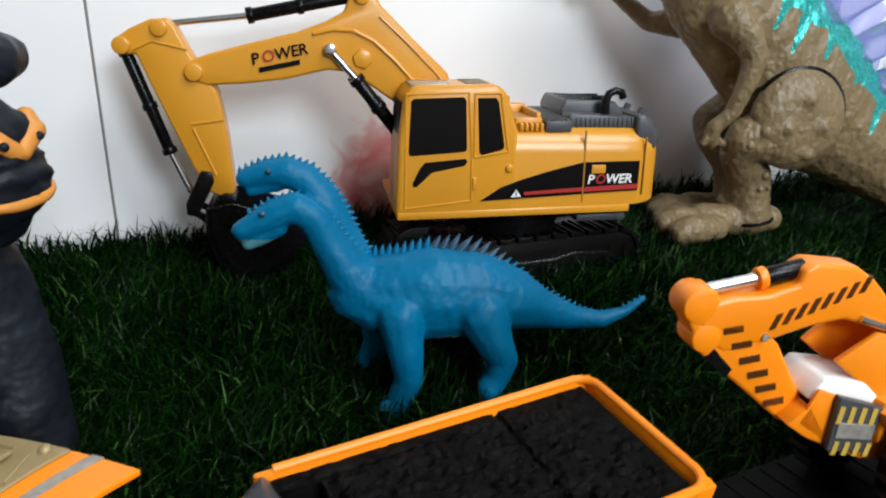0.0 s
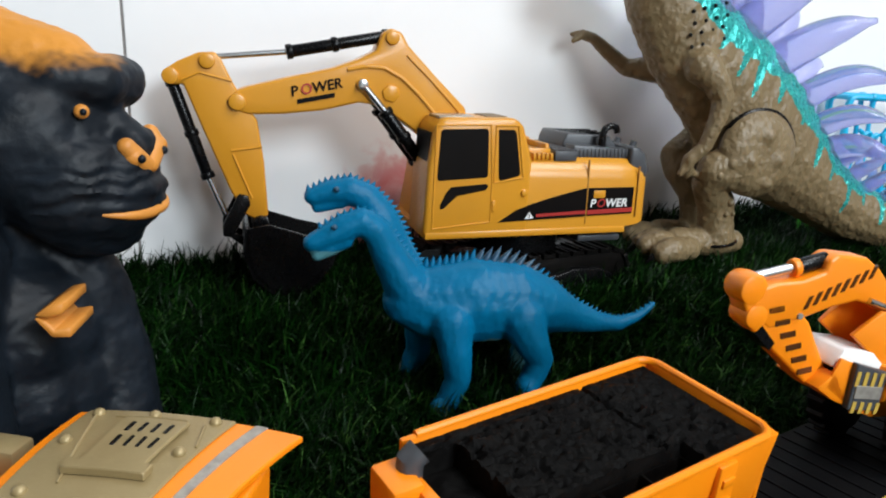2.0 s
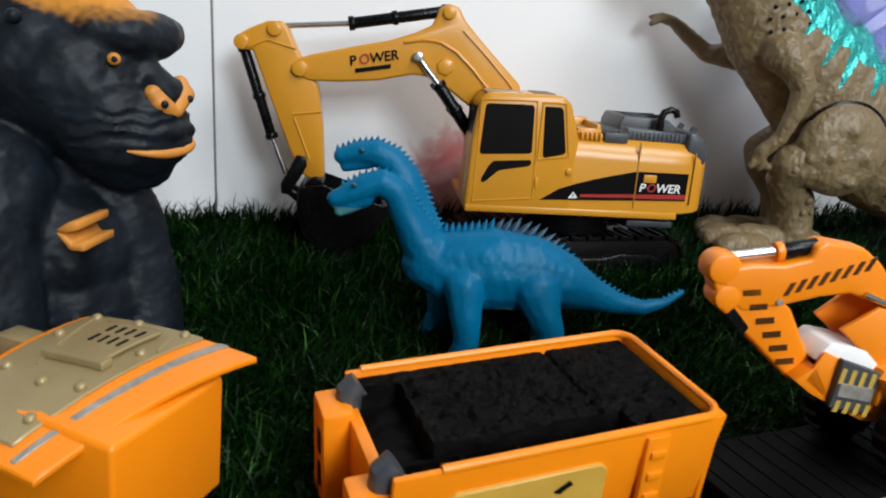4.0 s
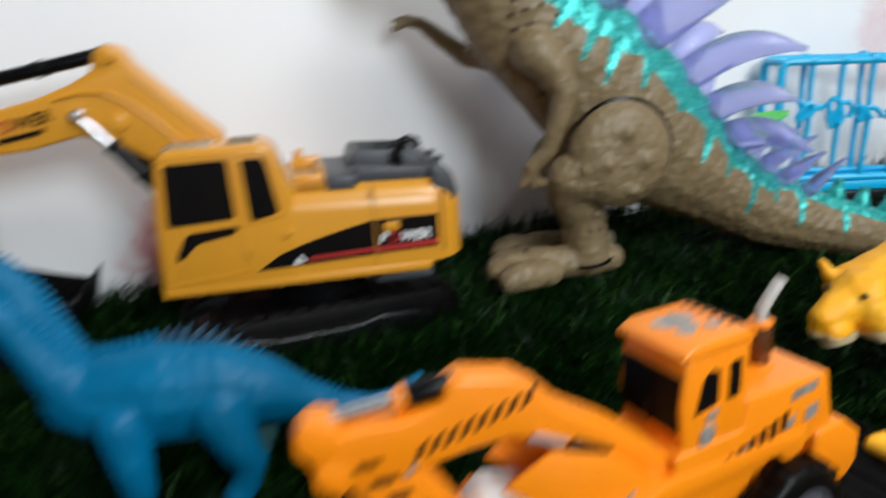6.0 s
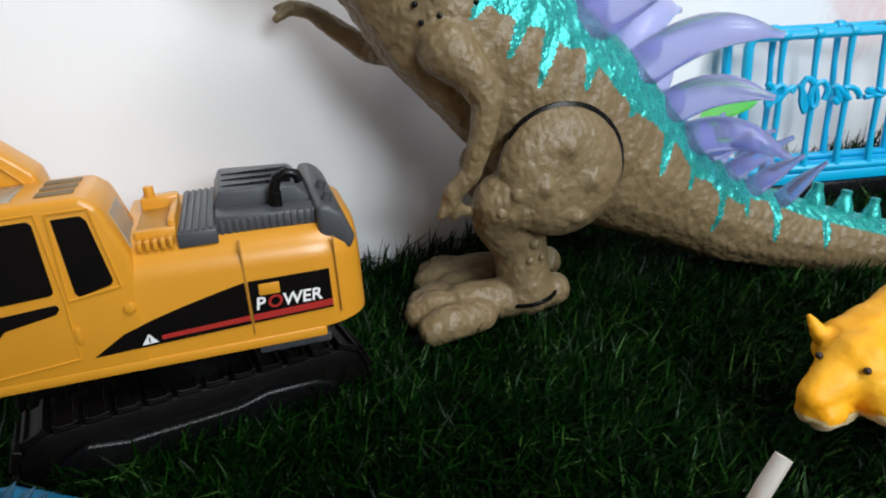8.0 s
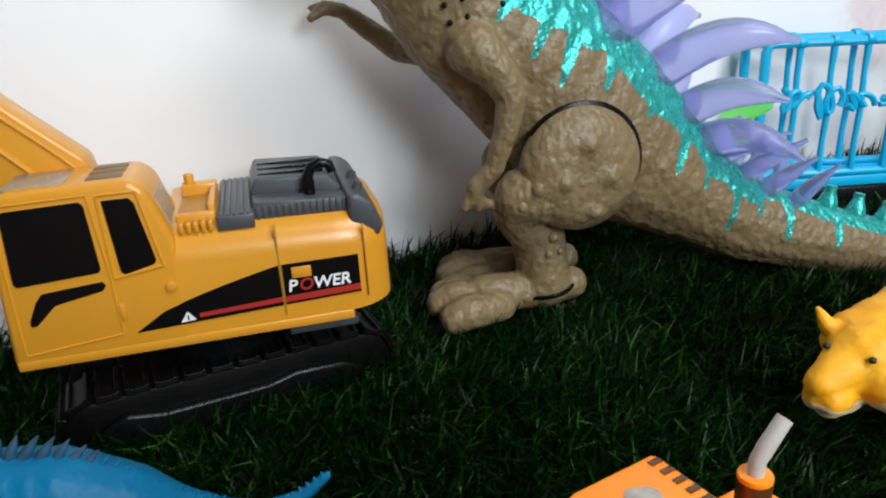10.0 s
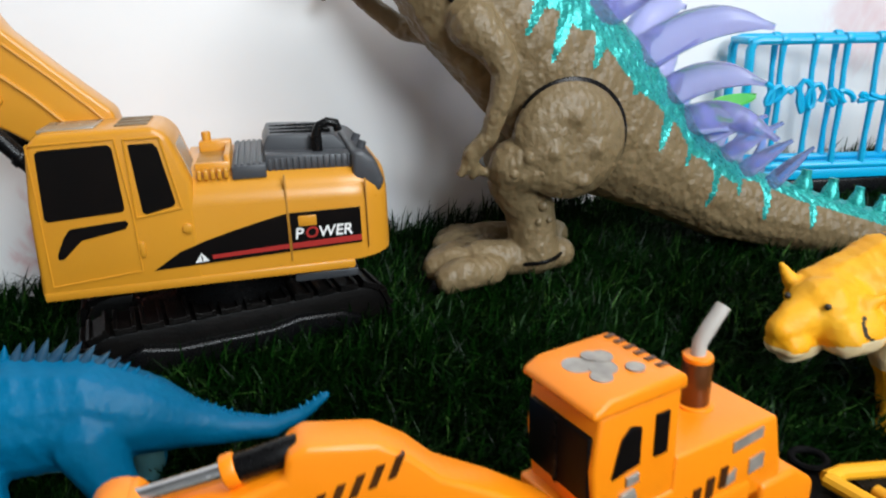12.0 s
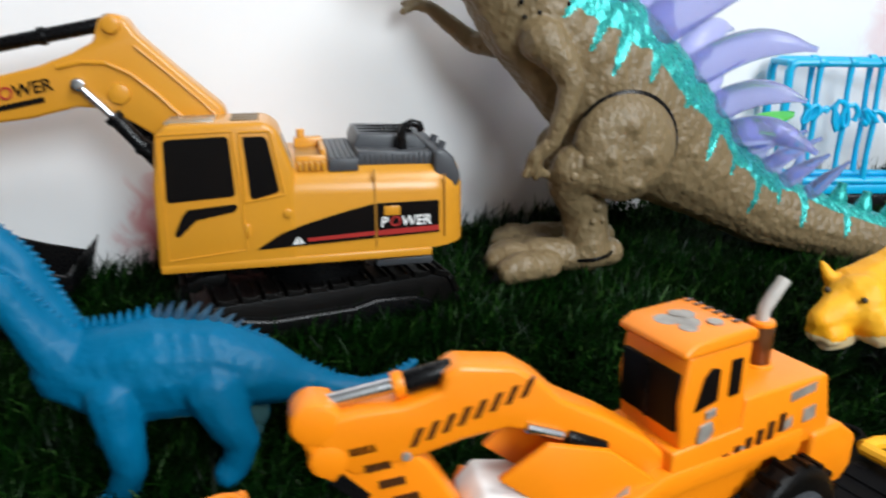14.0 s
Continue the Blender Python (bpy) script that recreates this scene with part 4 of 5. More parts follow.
# ---- the yellow tiger figure ----
def tiger():
    chains = []
    chains.append([(9, 2, 54, 13.5), (5, -8, 54, 13)])
    chains.append([(1, -13, 53, 9.5), (-4, -21, 51, 7.0), (-6, -25, 50, 5.6)])
    chains.append([(0, -14, 43, 8), (-3, -21, 40.5, 5)])
    chains.append([(-6, -22, 45, 5.6), (-7, -25, 44.5, 4.8)])
    chains.append([(-1, -23, 45, 5.6), (-2, -26, 44.5, 4.8)])
    chains.append([(14, -14, 48, 9), (18, -6, 48, 10)])
    chains.append([(-7, -2, 61, 3.4), (-12, -2, 67.5, 1.2)])
    chains.append([(18, -6, 58, 3.6), (24, -3, 60.5, 1.8)])
    chains.append([(12, 6, 54, 13), (27, 9, 58, 14.5), (40, 12, 61, 17.5), (74, 20, 56, 18), (104, 28, 58, 16), (120, 32, 52, 11)])
    chains.append([(36, -2, 50, 13), (40, -6, 30, 8.5), (42, -8, 12, 7), (38, -12, 5, 7)])
    chains.append([(50, 22, 48, 13), (56, 24, 28, 8), (58, 24, 10, 7), (52, 20, 5, 7)])
    chains.append([(104, 14, 50, 14), (112, 8, 30, 9), (108, 6, 10, 7), (104, 2, 5, 7)])
    chains.append([(110, 40, 48, 13), (120, 44, 28, 8), (118, 44, 8, 7)])
    chains.append([(122, 32, 56, 6), (146, 38, 44, 4.5), (168, 44, 34, 3.5), (184, 46, 40, 3)])

    c, s = math.cos(radians(-32)), math.sin(radians(-32))

    def turn(x, y):
        return 9 + (x - 9) * c - (y - 2) * s + 8, 2 + (x - 9) * s + (y - 2) * c

    for k in range(8):
        chains[k] = [(*turn(p[0], p[1]), *p[2:]) for p in chains[k]]

    def zones(x, y, z):
        n = noise.noise(Vector((x * 0.06, y * 0.06, z * 0.06)))
        if x < 26 and z < 43 + 3 * n + (0.25 * max(0, x - 2)):
            return 1
        if 18 < x < 125 and z < 44 + 6 * n and z > 30:
            return 1
        f = math.sin(x * 0.38 + 4 * noise.noise(Vector((x * 0.03, 0, z * 0.09))))
        if x > 28 and z > 40 and f > 0.93:
            return 2
        if 12 < x < 30 and 38 < z < 56 and f > 0.93:
            return 2
        return 0

    def rough(p):
        return 0.7 * noise.noise(p * 0.15) + 0.4 * abs(noise.noise(p * 0.5))

    extra = []
    for x, y in ((-6.6, -15.2), (7.5, -19.6)):
        own = bmesh.new()
        x, y = turn(x, y)
        bmesh.ops.create_icosphere(own, subdivisions=2, radius=1.3, matrix=Matrix.Translation((x, y, 60)))
        extra.append((own, 2))
    ob = organic("tiger_figure", chains, 1.0, 6, zones, [TIGER, CREAM, STRIPE], extra, rough)
    ob.matrix_world = pose(0.271, 0.28, 0, 0, 0, -6)
    return tagged(ob, "yellow rubber toy tiger with thin black stripes on grass", "toy tiger")


tiger()


# ---- small wheels shared by the orange trucks ----
def wheel(parent, x, y, z, r, wide, out, rim=None):
    """A ribbed tyre with a spoked rim. out: -1 where its outer face looks to the near side."""
    tyre = part("wheel", bevelled(tube([(x, y - wide / 2, z), (x, y + wide / 2, z)], r, 28), r * 0.16, 3, 50), RUBBER, parent, "black ribbed toy wheel")
    for k in range(18):
        a = 2 * math.pi * k / 18
        o = tube([(x + (r - 0.3) * math.cos(a), y - wide * 0.36, z + (r - 0.3) * math.sin(a)), (x + (r - 0.3) * math.cos(a), y + wide * 0.36, z + (r - 0.3) * math.sin(a))], r * 0.07, 5)
        part("tread_rib", o, RUBBER, tyre)
    face = y + out * wide / 2
    part("rim", tube([(x, face - out * 1.2, z), (x, face + out * 0.5, z)], r * 0.62, 24), rim or GREY, tyre, "grey plastic rim")
    for k in range(6):
        a = 2 * math.pi * k / 6
        part("spoke", rod((x, face + out * 0.6, z), (x + r * 0.52 * math.cos(a), face + out * 0.6, z + r * 0.52 * math.sin(a)), r * 0.07, 0, 6), STEEL, tyre)
    part("hub", rod((x, face, z), (x, face + out * 1.2, z), r * 0.17, 0.2, 12), STEEL, tyre)
    return tyre


# ---- orange dump truck with a dark load ----
def dump_truck():
    t = thing("toy_dump_truck", 0.0116, 0.1245, -0.0053, 0, "orange plastic toy dump truck loaded with black rubble", "toy truck")
    t.matrix_world = pose(0.0116, 0.1245, -0.0053, 5.6, -2.4, 25)
    X0, X1, Y0, Y1, TOP, LOW = -54, 50.5, -25, 28.5, 56.0, 18
    bed = part("dump_bed", box(X0 + 3, X1 - 4, Y0 + 4, Y1 - 4, LOW - 3, LOW + 1, 1.0), ORANGE, t, "orange dump bed")
    slope = 3.0
    for y0, out in ((Y0, -1), (Y1, 1)):
        bm = bmesh.new()
        low = y0 - out * slope
        pts = [(X0, LOW), (X1 - 4, LOW), (X1, TOP), (X0 + 1, TOP)]
        a = [bm.verts.new((x, (y0 if z > 30 else low), z)) for x, z in pts]
        b = [bm.verts.new((x, (y0 if z > 30 else low) - out * 2.2, z)) for x, z in pts]
        bm.faces.new(a)
        bm.faces.new(b[::-1])
        for i in range(4):
            bm.faces.new((a[i], b[i], b[i - 1], a[i - 1]))
        bmesh.ops.recalc_face_normals(bm, faces=bm.faces)
        part("side_wall", bevelled(bm, 0.7, 2), ORANGE, bed)
    part("rear_wall", prism([(X1 - 4, LOW), (X1 - 1.8, LOW), (X1 + 0.2, TOP), (X1 - 2.2, TOP)], Y0 + 1.5, Y1 - 1.5, 0.7), ORANGE, bed)
    # rolled rim with rounded corners, open at the front
    r = 6
    path = [(X0 + 6, Y1 - 1, TOP), (X1 - r, Y1 - 1, TOP)]
    path += [(X1 - 1 - r + r * math.cos(a), Y1 - 1 - r + r * math.sin(a), TOP) for a in [radians(80 - 20 * k) for k in range(5)]]
    path += [(X1 - 1 - r + r * math.cos(a), Y0 + 1 + r + r * math.sin(a), TOP) for a in [radians(0 - 20 * k) for k in range(5)]]
    path += [(X1 - r, Y0 + 1, TOP), (X0 + 14, Y0 + 1, TOP)]
    part("rim", tube(path, 1.35, 10), ORANGE, bed)
    for x in (26,):
        part("side_rib", prism([(x - 4, LOW + 3), (x + 4, LOW + 3), (x + 4, TOP - 2), (x - 4, TOP - 2)], Y0 - 1.2, Y0 + 1.2, 0.8), ORANGE, bed)
        for k in range(4):
            part("step", box(x - 2.6, x + 2.6, Y0 - 2.0, Y0 - 0.8, LOW + 6 + 7.5 * k, LOW + 9 + 7.5 * k, 0.5), ORANGE, bed)
    # printed label on the near side
    lab = part("label_plate", prism([(-36, 30), (8, 30), (10, 32), (10, 46), (8, 48), (-36, 48), (-38, 46), (-38, 32)], Y0 - 0.6, Y0 + 1.5, 0.4, 1), shader("label_tan", (0.62, 0.36, 0.06), 0.4, (0.5, 0.27, 0.04), 90, 0.6), bed, "tan printed label")
    part("print_bar", box(-24, -6, Y0 - 1.0, Y0, 35, 40, 0.2), SILVER, lab)
    part("print_bar", box(-16, -12, Y0 - 1.2, Y0, 34, 40.5, 0.2), RED, lab)
    part("print_bar", prism([(-7, 42), (-2, 45), (-1, 43.5), (-5, 41)], Y0 - 1.0, Y0, 0.1, 1), PANE, lab)
    # front wall, lower than the rim, with its mounting ears
    ears = part("front_wall", prism([(X0 - 1, LOW), (X0 + 3, LOW), (X0 + 3, 49), (X0 - 1, 49)], Y0 + 3, Y1 - 3, 0.9), ORANGE, bed)
    part("ear", box(X0 - 9, X0 + 1, Y0 + 1, Y0 + 14, 16, 49, 1.4), ORANGE, ears)
    part("ear", box(X0 - 9, X0 + 1, Y1 - 16, Y1 - 1, 16, 51, 1.4), ORANGE, ears)
    for z in (24, 36):
        part("slot", box(X0 - 9.5, X0 - 8.6, Y1 - 13, Y1 - 10, z, z + 8, 0.2), BLACK, ears)
        part("slot", box(X0 - 9.5, X0 - 8.6, Y0 + 5, Y0 + 8, z, z + 8, 0.2), BLACK, ears)
    # the load: a moulded heap with a raised panel
    bm = bmesh.new()
    nx, ny = 130, 66
    grid = []
    for j in range(ny + 1):
        row = []
        for i in range(nx + 1):
            x = X0 + 3 + (X1 - 4.4 - X0 - 3) * i / nx
            y = Y0 + 2.5 + (Y1 - Y0 - 5.0) * j / ny
            z = TOP - 2.0
            calm = min(1.0, 0.12 + 0.2 * min(y - Y0 - 2.5, Y1 - 2.5 - y, X1 - 4.4 - x))
            z += calm * (1.4 * abs(noise.noise(Vector((x * 0.22, y * 0.3, 0)))) - 3.0 * max(0.0, noise.noise(Vector((x * 0.24, y * 0.42, 4)))) + 0.8 * noise.noise(Vector((x * 0.8, y * 0.8, 9))))
            # shallow joints of the moulded panels
            if abs(x - 16) < 0.8 or (x < 16 and abs(y - 22) < 0.7):
                z -= 1.2
            # pockets along one side and the stepped front end
            if y < -12 and x < 22:
                z = TOP - 11 + (5.0 if abs((x + 30) % 17 - 8.5) > 7.6 or y > -13.2 else 0)
            if x < -38 and -12 < y < 21:
                z = TOP - 10 + 2.0 * noise.noise(Vector((x * 0.1, y * 0.1, 2)))
            row.append(bm.verts.new((x, y, z)))
        grid.append(row)
    for j in range(ny):
        for i in range(nx):
            bm.faces.new((grid[j][i], grid[j][i + 1], grid[j + 1][i + 1], grid[j + 1][i]))
    low = bmesh.ops.extrude_face_region(bm, geom=bm.faces[:])
    for v in low["geom"]:
        if isinstance(v, bmesh.types.BMVert):
            v.co.z = LOW + 2
    load = part("load", bm, LOAD, t, "black moulded rubble load")
    for y in (Y1 - 7, Y0 + 8):
        part("clip", tube([(X0 + 4, y, TOP - 1), (X0 + 1, y, TOP - 3), (X0 + 0.5, y, TOP - 9)], 4.2, 12), GREY, load, "dark grey clip over the front wall")
    # chassis and wheels below
    part("chassis", box(X0 - 16, X1 - 6, -14, 14, 9, LOW - 2, 1.2), BLACK, t)
    for x in (-34, 18, 38):
        for y, out in ((Y0 + 5, -1), (Y1 - 5, 1)):
            wheel(t, x, y, 14.5, 10.5, 9, out)
    return t


dump_truck()


# ---- the armoured truck whose roof shows beside the ape ----
def armoured_truck():
    t = thing("toy_armoured_truck", -0.112, 0.088, 0.0, -18, "orange plastic toy truck with a riveted tan roof plate", "toy truck")
    t.matrix_world = pose(-0.1067, 0.1045, 0.0, 0, 3.0, -15) @ Matrix.Diagonal((0.76, 0.76, 0.955, 1))

    def roof_z(x, y):
        return 59 - 0.0022 * (y - 14) ** 2 - 0.0012 * (x - 0) ** 2

    def skew(x, y):
        """The roof's free edge slants back from its far corner."""
        return x + 0.27 * (y - 31) * min(1.0, max(0.0, (x + 25) / 50))

    def shell(name, x0, x1, y0, y1, lift, thick, mat, parent, label="", n=16):
        bm = bmesh.new()
        g = []
        for j in range(n + 1):
            y = y0 + (y1 - y0) * j / n
            row = []
            for i in range(n + 1):
                x = x0 + (x1 - x0) * i / n
                row.append(bm.verts.new((skew(x, y), y, roof_z(x, y) + lift)))
            g.append(row)
        for j in range(n):
            for i in range(n):
                bm.faces.new((g[j][i], g[j][i + 1], g[j + 1][i + 1], g[j + 1][i]))
        ext = bmesh.ops.extrude_face_region(bm, geom=bm.faces[:])
        for v in ext["geom"]:
            if isinstance(v, bmesh.types.BMVert):
                v.co.z -= thick
        bmesh.ops.recalc_face_normals(bm, faces=bm.faces)
        return part(name, bevelled(bm, 0.5, 1, 50), mat, parent, label)

    body = part("body", prism([(-54, 12), (23, 12), (23, 53), (-10, 54.5), (-40, 52), (-54, 50)], -40, 20, 2.0, 3), ORANGE, t)
    roof = shell("roof", -57, 31, -56, 31, 0, 2.2, ORANGE, t)
    shell("plate", -52, 6, -50, 30, 1.0, 1.2, TAN, roof, "tan riveted armour plate")
    shell("stripe", 13.0, 17.6, -54, 30.8, 0.4, 0.5, SILVER, roof, "pale painted stripe")
    plate = shell("hatch", -32, -6, -8, 20, 3.0, 1.4, TAN, roof, "tan hatch with slots")
    shell("hatch_edge", -36, -2, -12, -7, 3.6, 2.4, TAN, plate)
    for row, y in enumerate((1, 10)):
        for k in range(4):
            x = -27 + 5.2 * k
            shell("slot", x, x + 1.7, y, y + 6, 3.4, 0.6, BLACK, plate, "", 4)
    for x, y in ((-46, 26), (-24, 26), (0, 26), (-46, 6), (0, 4), (-44, -20), (-22, -24), (0, -22), (-2, -40)):
        own = bmesh.new()
        bmesh.ops.create_icosphere(own, subdivisions=3, radius=2.3, matrix=Matrix.Translation((skew(x, y), y, roof_z(x, y) + 1.2)) @ Matrix.Diagonal((1, 1, 0.7, 1)))
        part("rivet", own, TAN, roof, "domed tan rivet")
    for a, b in (((-46, 24), (-34, -16)), ((-2, 22), (4, 8)), ((-38, 24), (-10, 24))):
        pts = [(a[0] + (b[0] - a[0]) * f, a[1] + (b[1] - a[1]) * f, 0) for f in (0, 0.25, 0.5, 0.75, 1)]
        part("weld_seam", tube([(skew(x, y), y, roof_z(x, y) + 1.2) for x, y, z in pts], 0.5, 6), TAN, roof)
    part("chassis", box(-62, 20, -40, 16, 6, 13, 1), BLACK, t)
    for x in (-46, 6):
        for y, out in ((-44, -1), (18, 1)):
            wheel(t, x, y, 10.5, 10.5, 8, out)
    part("fender", box(-94, -52, -36, 26, 10, 36, 2.0), ORANGE, t)
    part("lamp", box(-90, -72, 12, 25, 35.5, 47, 1.6), TAN, t, "small tan lamp block")
    return t


armoured_truck()


# ---- black flatbed trailer and the orange wheeled digger on it ----
def trailer():
    t = thing("toy_flatbed_trailer", 0.149, 0.164, -0.0055, 25, "black plastic toy flatbed trailer with hazard-striped edge", "toy trailer")
    deck = part("deck", box(-84, 118, -21, 23, 19, 24.5, 1.0), MATT, t)
    for k in range(24):
        x = -80 + 8.2 * k
        part("deck_rib", box(x, x + 1.0, -19, 21, 24.2, 25.0, 0.2), MATT, deck)
    for y in (-21.4,):
        edge = part("edge_strip", box(-84, 70, y, y + 0.8, 19.5, 24.5, 0.2), HAZARD, deck, "hazard stripe edge")
        for k in range(25):
            x = -83 + 6.1 * k
            part("stripe", prism([(x, 19.8), (x + 2.6, 19.8), (x + 5.2, 24.2), (x + 2.6, 24.2)], y - 0.3, y + 0.6, 0, 1), PANE, edge)
    part("gooseneck", prism([(100, 19), (128, 18), (130, 22), (112, 26), (100, 25.5)], -12, 14, 1.0), MATT, t)
    ring = [(122 + 5.5 * math.cos(a), 17 + 5.5 * math.sin(a), 26) for a in [2 * math.pi * k / 20 for k in range(21)]]
    part("tow_ring", tube(ring, 1.3, 8, caps=False), MATT, t)
    part("peg_hole", rod((108, 2, 24), (108, 2, 26.2), 2.2, 0.3), PANE, t)
    for x in (40, 62):
        for y, out in ((-16, -1), (18, 1)):
            wheel(t, x, y, 9.2, 9.2, 8, out)
    part("leg", box(-70, -62, -10, 12, 0, 19, 1.0), MATT, t)
    return t


trailer()


def digger():
    t = thing("toy_wheeled_digger", 0.1485, 0.1623, 0.0331, 24.7, "orange plastic toy digger with lowered arm parked on a flatbed", "toy digger")
    t.matrix_world = t.matrix_world @ Matrix.Scale(0.9065, 4)
    B = 25

    def P(points):
        return [(x, z - B) for x, z in points]

    H = 12.6
    cab = part("cab", prism(P([(1.5, 60), (25, 60), (25, 93.5), (1.0, 93.5), (-0.6, 80)]), -H + 0.6, H - 0.6, 1.2, 3), ORANGE, t, "orange cab with dark windows")
    roof = part("roof", prism(P([(-1.5, 93), (26, 93), (26, 96.2), (24, 97.2), (3, 97.2), (-1.5, 95)]), -H, H, 1.0, 3), ORANGE, cab)
    for k, (cx, cy, r) in enumerate(((7, 3, 3.6), (11, -1, 3.4), (8, -4, 2.6), (14, 3, 2.8), (12, 4.5, 2.2), (17, -5, 2.2))):
        part("roof_print", rod((cx, cy, 97.0 - B), (cx, cy, 97.3 + 0.08 * k - B), r, 0, 18), SILVER, roof, "silver printed badge")
    for k in range(6):
        y = 10 - 3.4 * k
        part("roof_stripe", box(21.5, 24.5, y - 0.8, y + 0.8, 96.8 - B, 97.45 - B, 0.1), BRONZE, roof)
    part("windscreen", prism(P([(-0.9, 71), (1.0, 71), (1.0, 88), (-1.0, 88)]), -10.5, 10.5, 0.5, 2), PANE, cab, "dark windscreen")
    part("window_post", prism(P([(-1.4, 71), (-0.6, 71), (-0.6, 88), (-1.4, 88)]), -0.5, 0.5, 0.1, 1), BLACK, cab)
    for y0, y1 in ((-H, -H + 1.6), (H - 1.6, H)):
        part("window", prism(P([(4.5, 76.5), (12.8, 78), (12.8, 87.5), (9.5, 88.5), (7, 86)]), y0, y1, 0.2, 1), PANE, cab, "dark side window")
        part("window", prism(P([(17, 78), (21.2, 78), (21.2, 89), (17, 89)]), y0, y1, 0.2, 1), PANE, cab, "dark rear side window")
    part("door_badge", prism(P([(7, 66), (11, 66.5), (12.5, 69), (11.5, 72), (7.5, 71.5), (6.5, 68)]), -H - 0.1, -H + 1, 0.1, 1), SILVER, cab)
    part("door_badge", prism(P([(9, 73), (12.6, 73.6), (12.6, 76), (9, 75.4)]), -H - 0.1, -H + 1, 0.1, 1), SILVER, cab)
    body = part("body", prism(P([(-2, 52), (64, 52), (65, 56), (60.5, 74.0), (24, 75.5), (24, 66), (-2, 66)]), -H, H, 1.0, 3), ORANGE, t)
    part("print_patch", prism(P([(44, 69), (55, 70), (55, 73), (44, 72)]), -H - 0.3, -H + 1, 0, 1), SILVER, body)
    part("print_patch", prism(P([(51, 60), (56.5, 60.5), (56.5, 65), (51, 64.5)]), -H - 0.3, -H + 1, 0, 1), SILVER, body)
    part("print_patch", prism(P([(42, 59.5), (46, 60.5), (46, 64), (42, 62)]), -H - 0.3, -H + 1, 0, 1), SILVER, body)
    part("print_patch", prism(P([(15, 54), (26, 56.5), (26, 60), (15, 57.5)]), -H - 0.3, -H + 1, 0, 1), SILVER, body)
    for k in range(6):
        x = 17 + 4.6 * k
        z = 53.6 + 1.3 * k
        part("hazard_bar", prism(P([(x, z), (x + 2.5, z), (x + 2.9, z + 5.8), (x + 0.4, z + 5.8)]), -H - 0.45, -H + 1, 0, 1), BRONZE, body)
    part("rear_block", prism(P([(56, 32), (74, 32), (79, 37), (79, 48), (70, 55), (56, 55)]), -H - 1.5, H + 1.5, 1.6, 3), ORANGE, t)
    part("frame", box(-34, 72, -9, 9, 38 - B, 53 - B, 1.5), ORANGE, t)
    skirt = prism(P([(-30, 40), (-8, 52), (40, 52), (48, 44), (52, 52), (52, 58), (-4, 60), (-36, 50)]), -H - 0.8, H + 0.8, 1.0, 2)
    part("mudguard", skirt, ORANGE, t)
    pipe = part("exhaust_base", rod((46, 2, 73 - B), (46, 2, 88 - B), 3.9, 0.5, 20), BRONZE, t, "dark brown exhaust sleeve")
    part("exhaust_foot", rod((46, 2, 73 - B), (46, 2, 75.6 - B), 5.0, 0.6, 20), ORANGE, pipe)
    part("exhaust_collar", rod((46, 2, 87.5 - B), (46, 2, 89.2 - B), 3.9, 0.5, 20), ORANGE, pipe)
    part("exhaust_tip", tube([(46, 2, 89 - B), (46.3, 2, 92.5 - B), (48.4, 1.6, 96 - B), (52.5, 1, 101.5 - B)], [1.9, 1.9, 2.0, 1.9], 14), EXHAUST, pipe, "pale grey bent exhaust tip")
    for x in (-17, 45):
        for y, out in ((-15.5, -1), (15.5, 1)):
            wheel(t, x, y, 30.0 - B, 19.5, 10, out)
    # arm, in its own slightly turned plane
    arm_at = t.matrix_world.inverted() @ pose(0.0643, 0.1453, 0.0342, 0, -1.4, 8.7) @ Matrix.Diagonal((0.85, 0.72, 0.85, 1))
    boom = part("boom", prism(P([(28, 90), (38, 92.5), (39, 97.5), (43, 99.5), (58, 97), (65, 92), (71, 85.5), (84, 78), (97, 69), (108, 58), (100, 53), (84, 66), (68, 75), (56, 79), (44, 77.5), (30, 74), (14, 71), (6, 78), (4, 88), (16, 90)]), -6.5, 6.5, 1.6, 3), ORANGE, t, "orange boom with hazard stripes")
    boom.matrix_basis = arm_at
    for k in range(8):
        x = 29 + 4.3 * k
        z = 78.0 + 1.45 * k
        part("hazard_bar", prism(P([(x, z), (x + 1.9, z + 0.4), (x + 4.2, z + 5.6), (x + 2.3, z + 5.2)]), -7.0, -5, 0, 1), BRONZE, boom)
    part("tip_boss", rod((5, -6.8, 88 - B), (5, 6.8, 88 - B), 6.2, 1.8, 24), ORANGE, boom)
    part("tip_boss", rod((8, -6.8, 77 - B), (8, 6.8, 77 - B), 5.4, 1.6, 24), ORANGE, boom)
    part("ram_rod", rod((9, 0, 91.5 - B), (27, 0, 94 - B), 2.1), STEEL, boom, "bright steel rod")
    part("ram_collar", rod((26, 0, 93.6 - B), (29, 0, 94.2 - B), 3.8, 0.5), ORANGE, boom)
    part("ram_body", rod((28.5, 0, 94 - B), (42, 0, 96.4 - B), 3.2, 0.4), BLACK, boom, "black ram")
    part("side_rod", rod((61, -7.2, 79 - B), (71, -7.2, 75 - B), 1.5), STEEL, boom, "bright steel rod")
    part("side_ram", rod((72.5, -7.2, 74.4 - B), (84, -7.2, 69 - B), 2.0, 0.3), BLACK, boom)
    part("bolt", rod((28, -7.4, 75.5 - B), (28, -6, 75.5 - B), 1.3, 0.2), SILVER, boom)
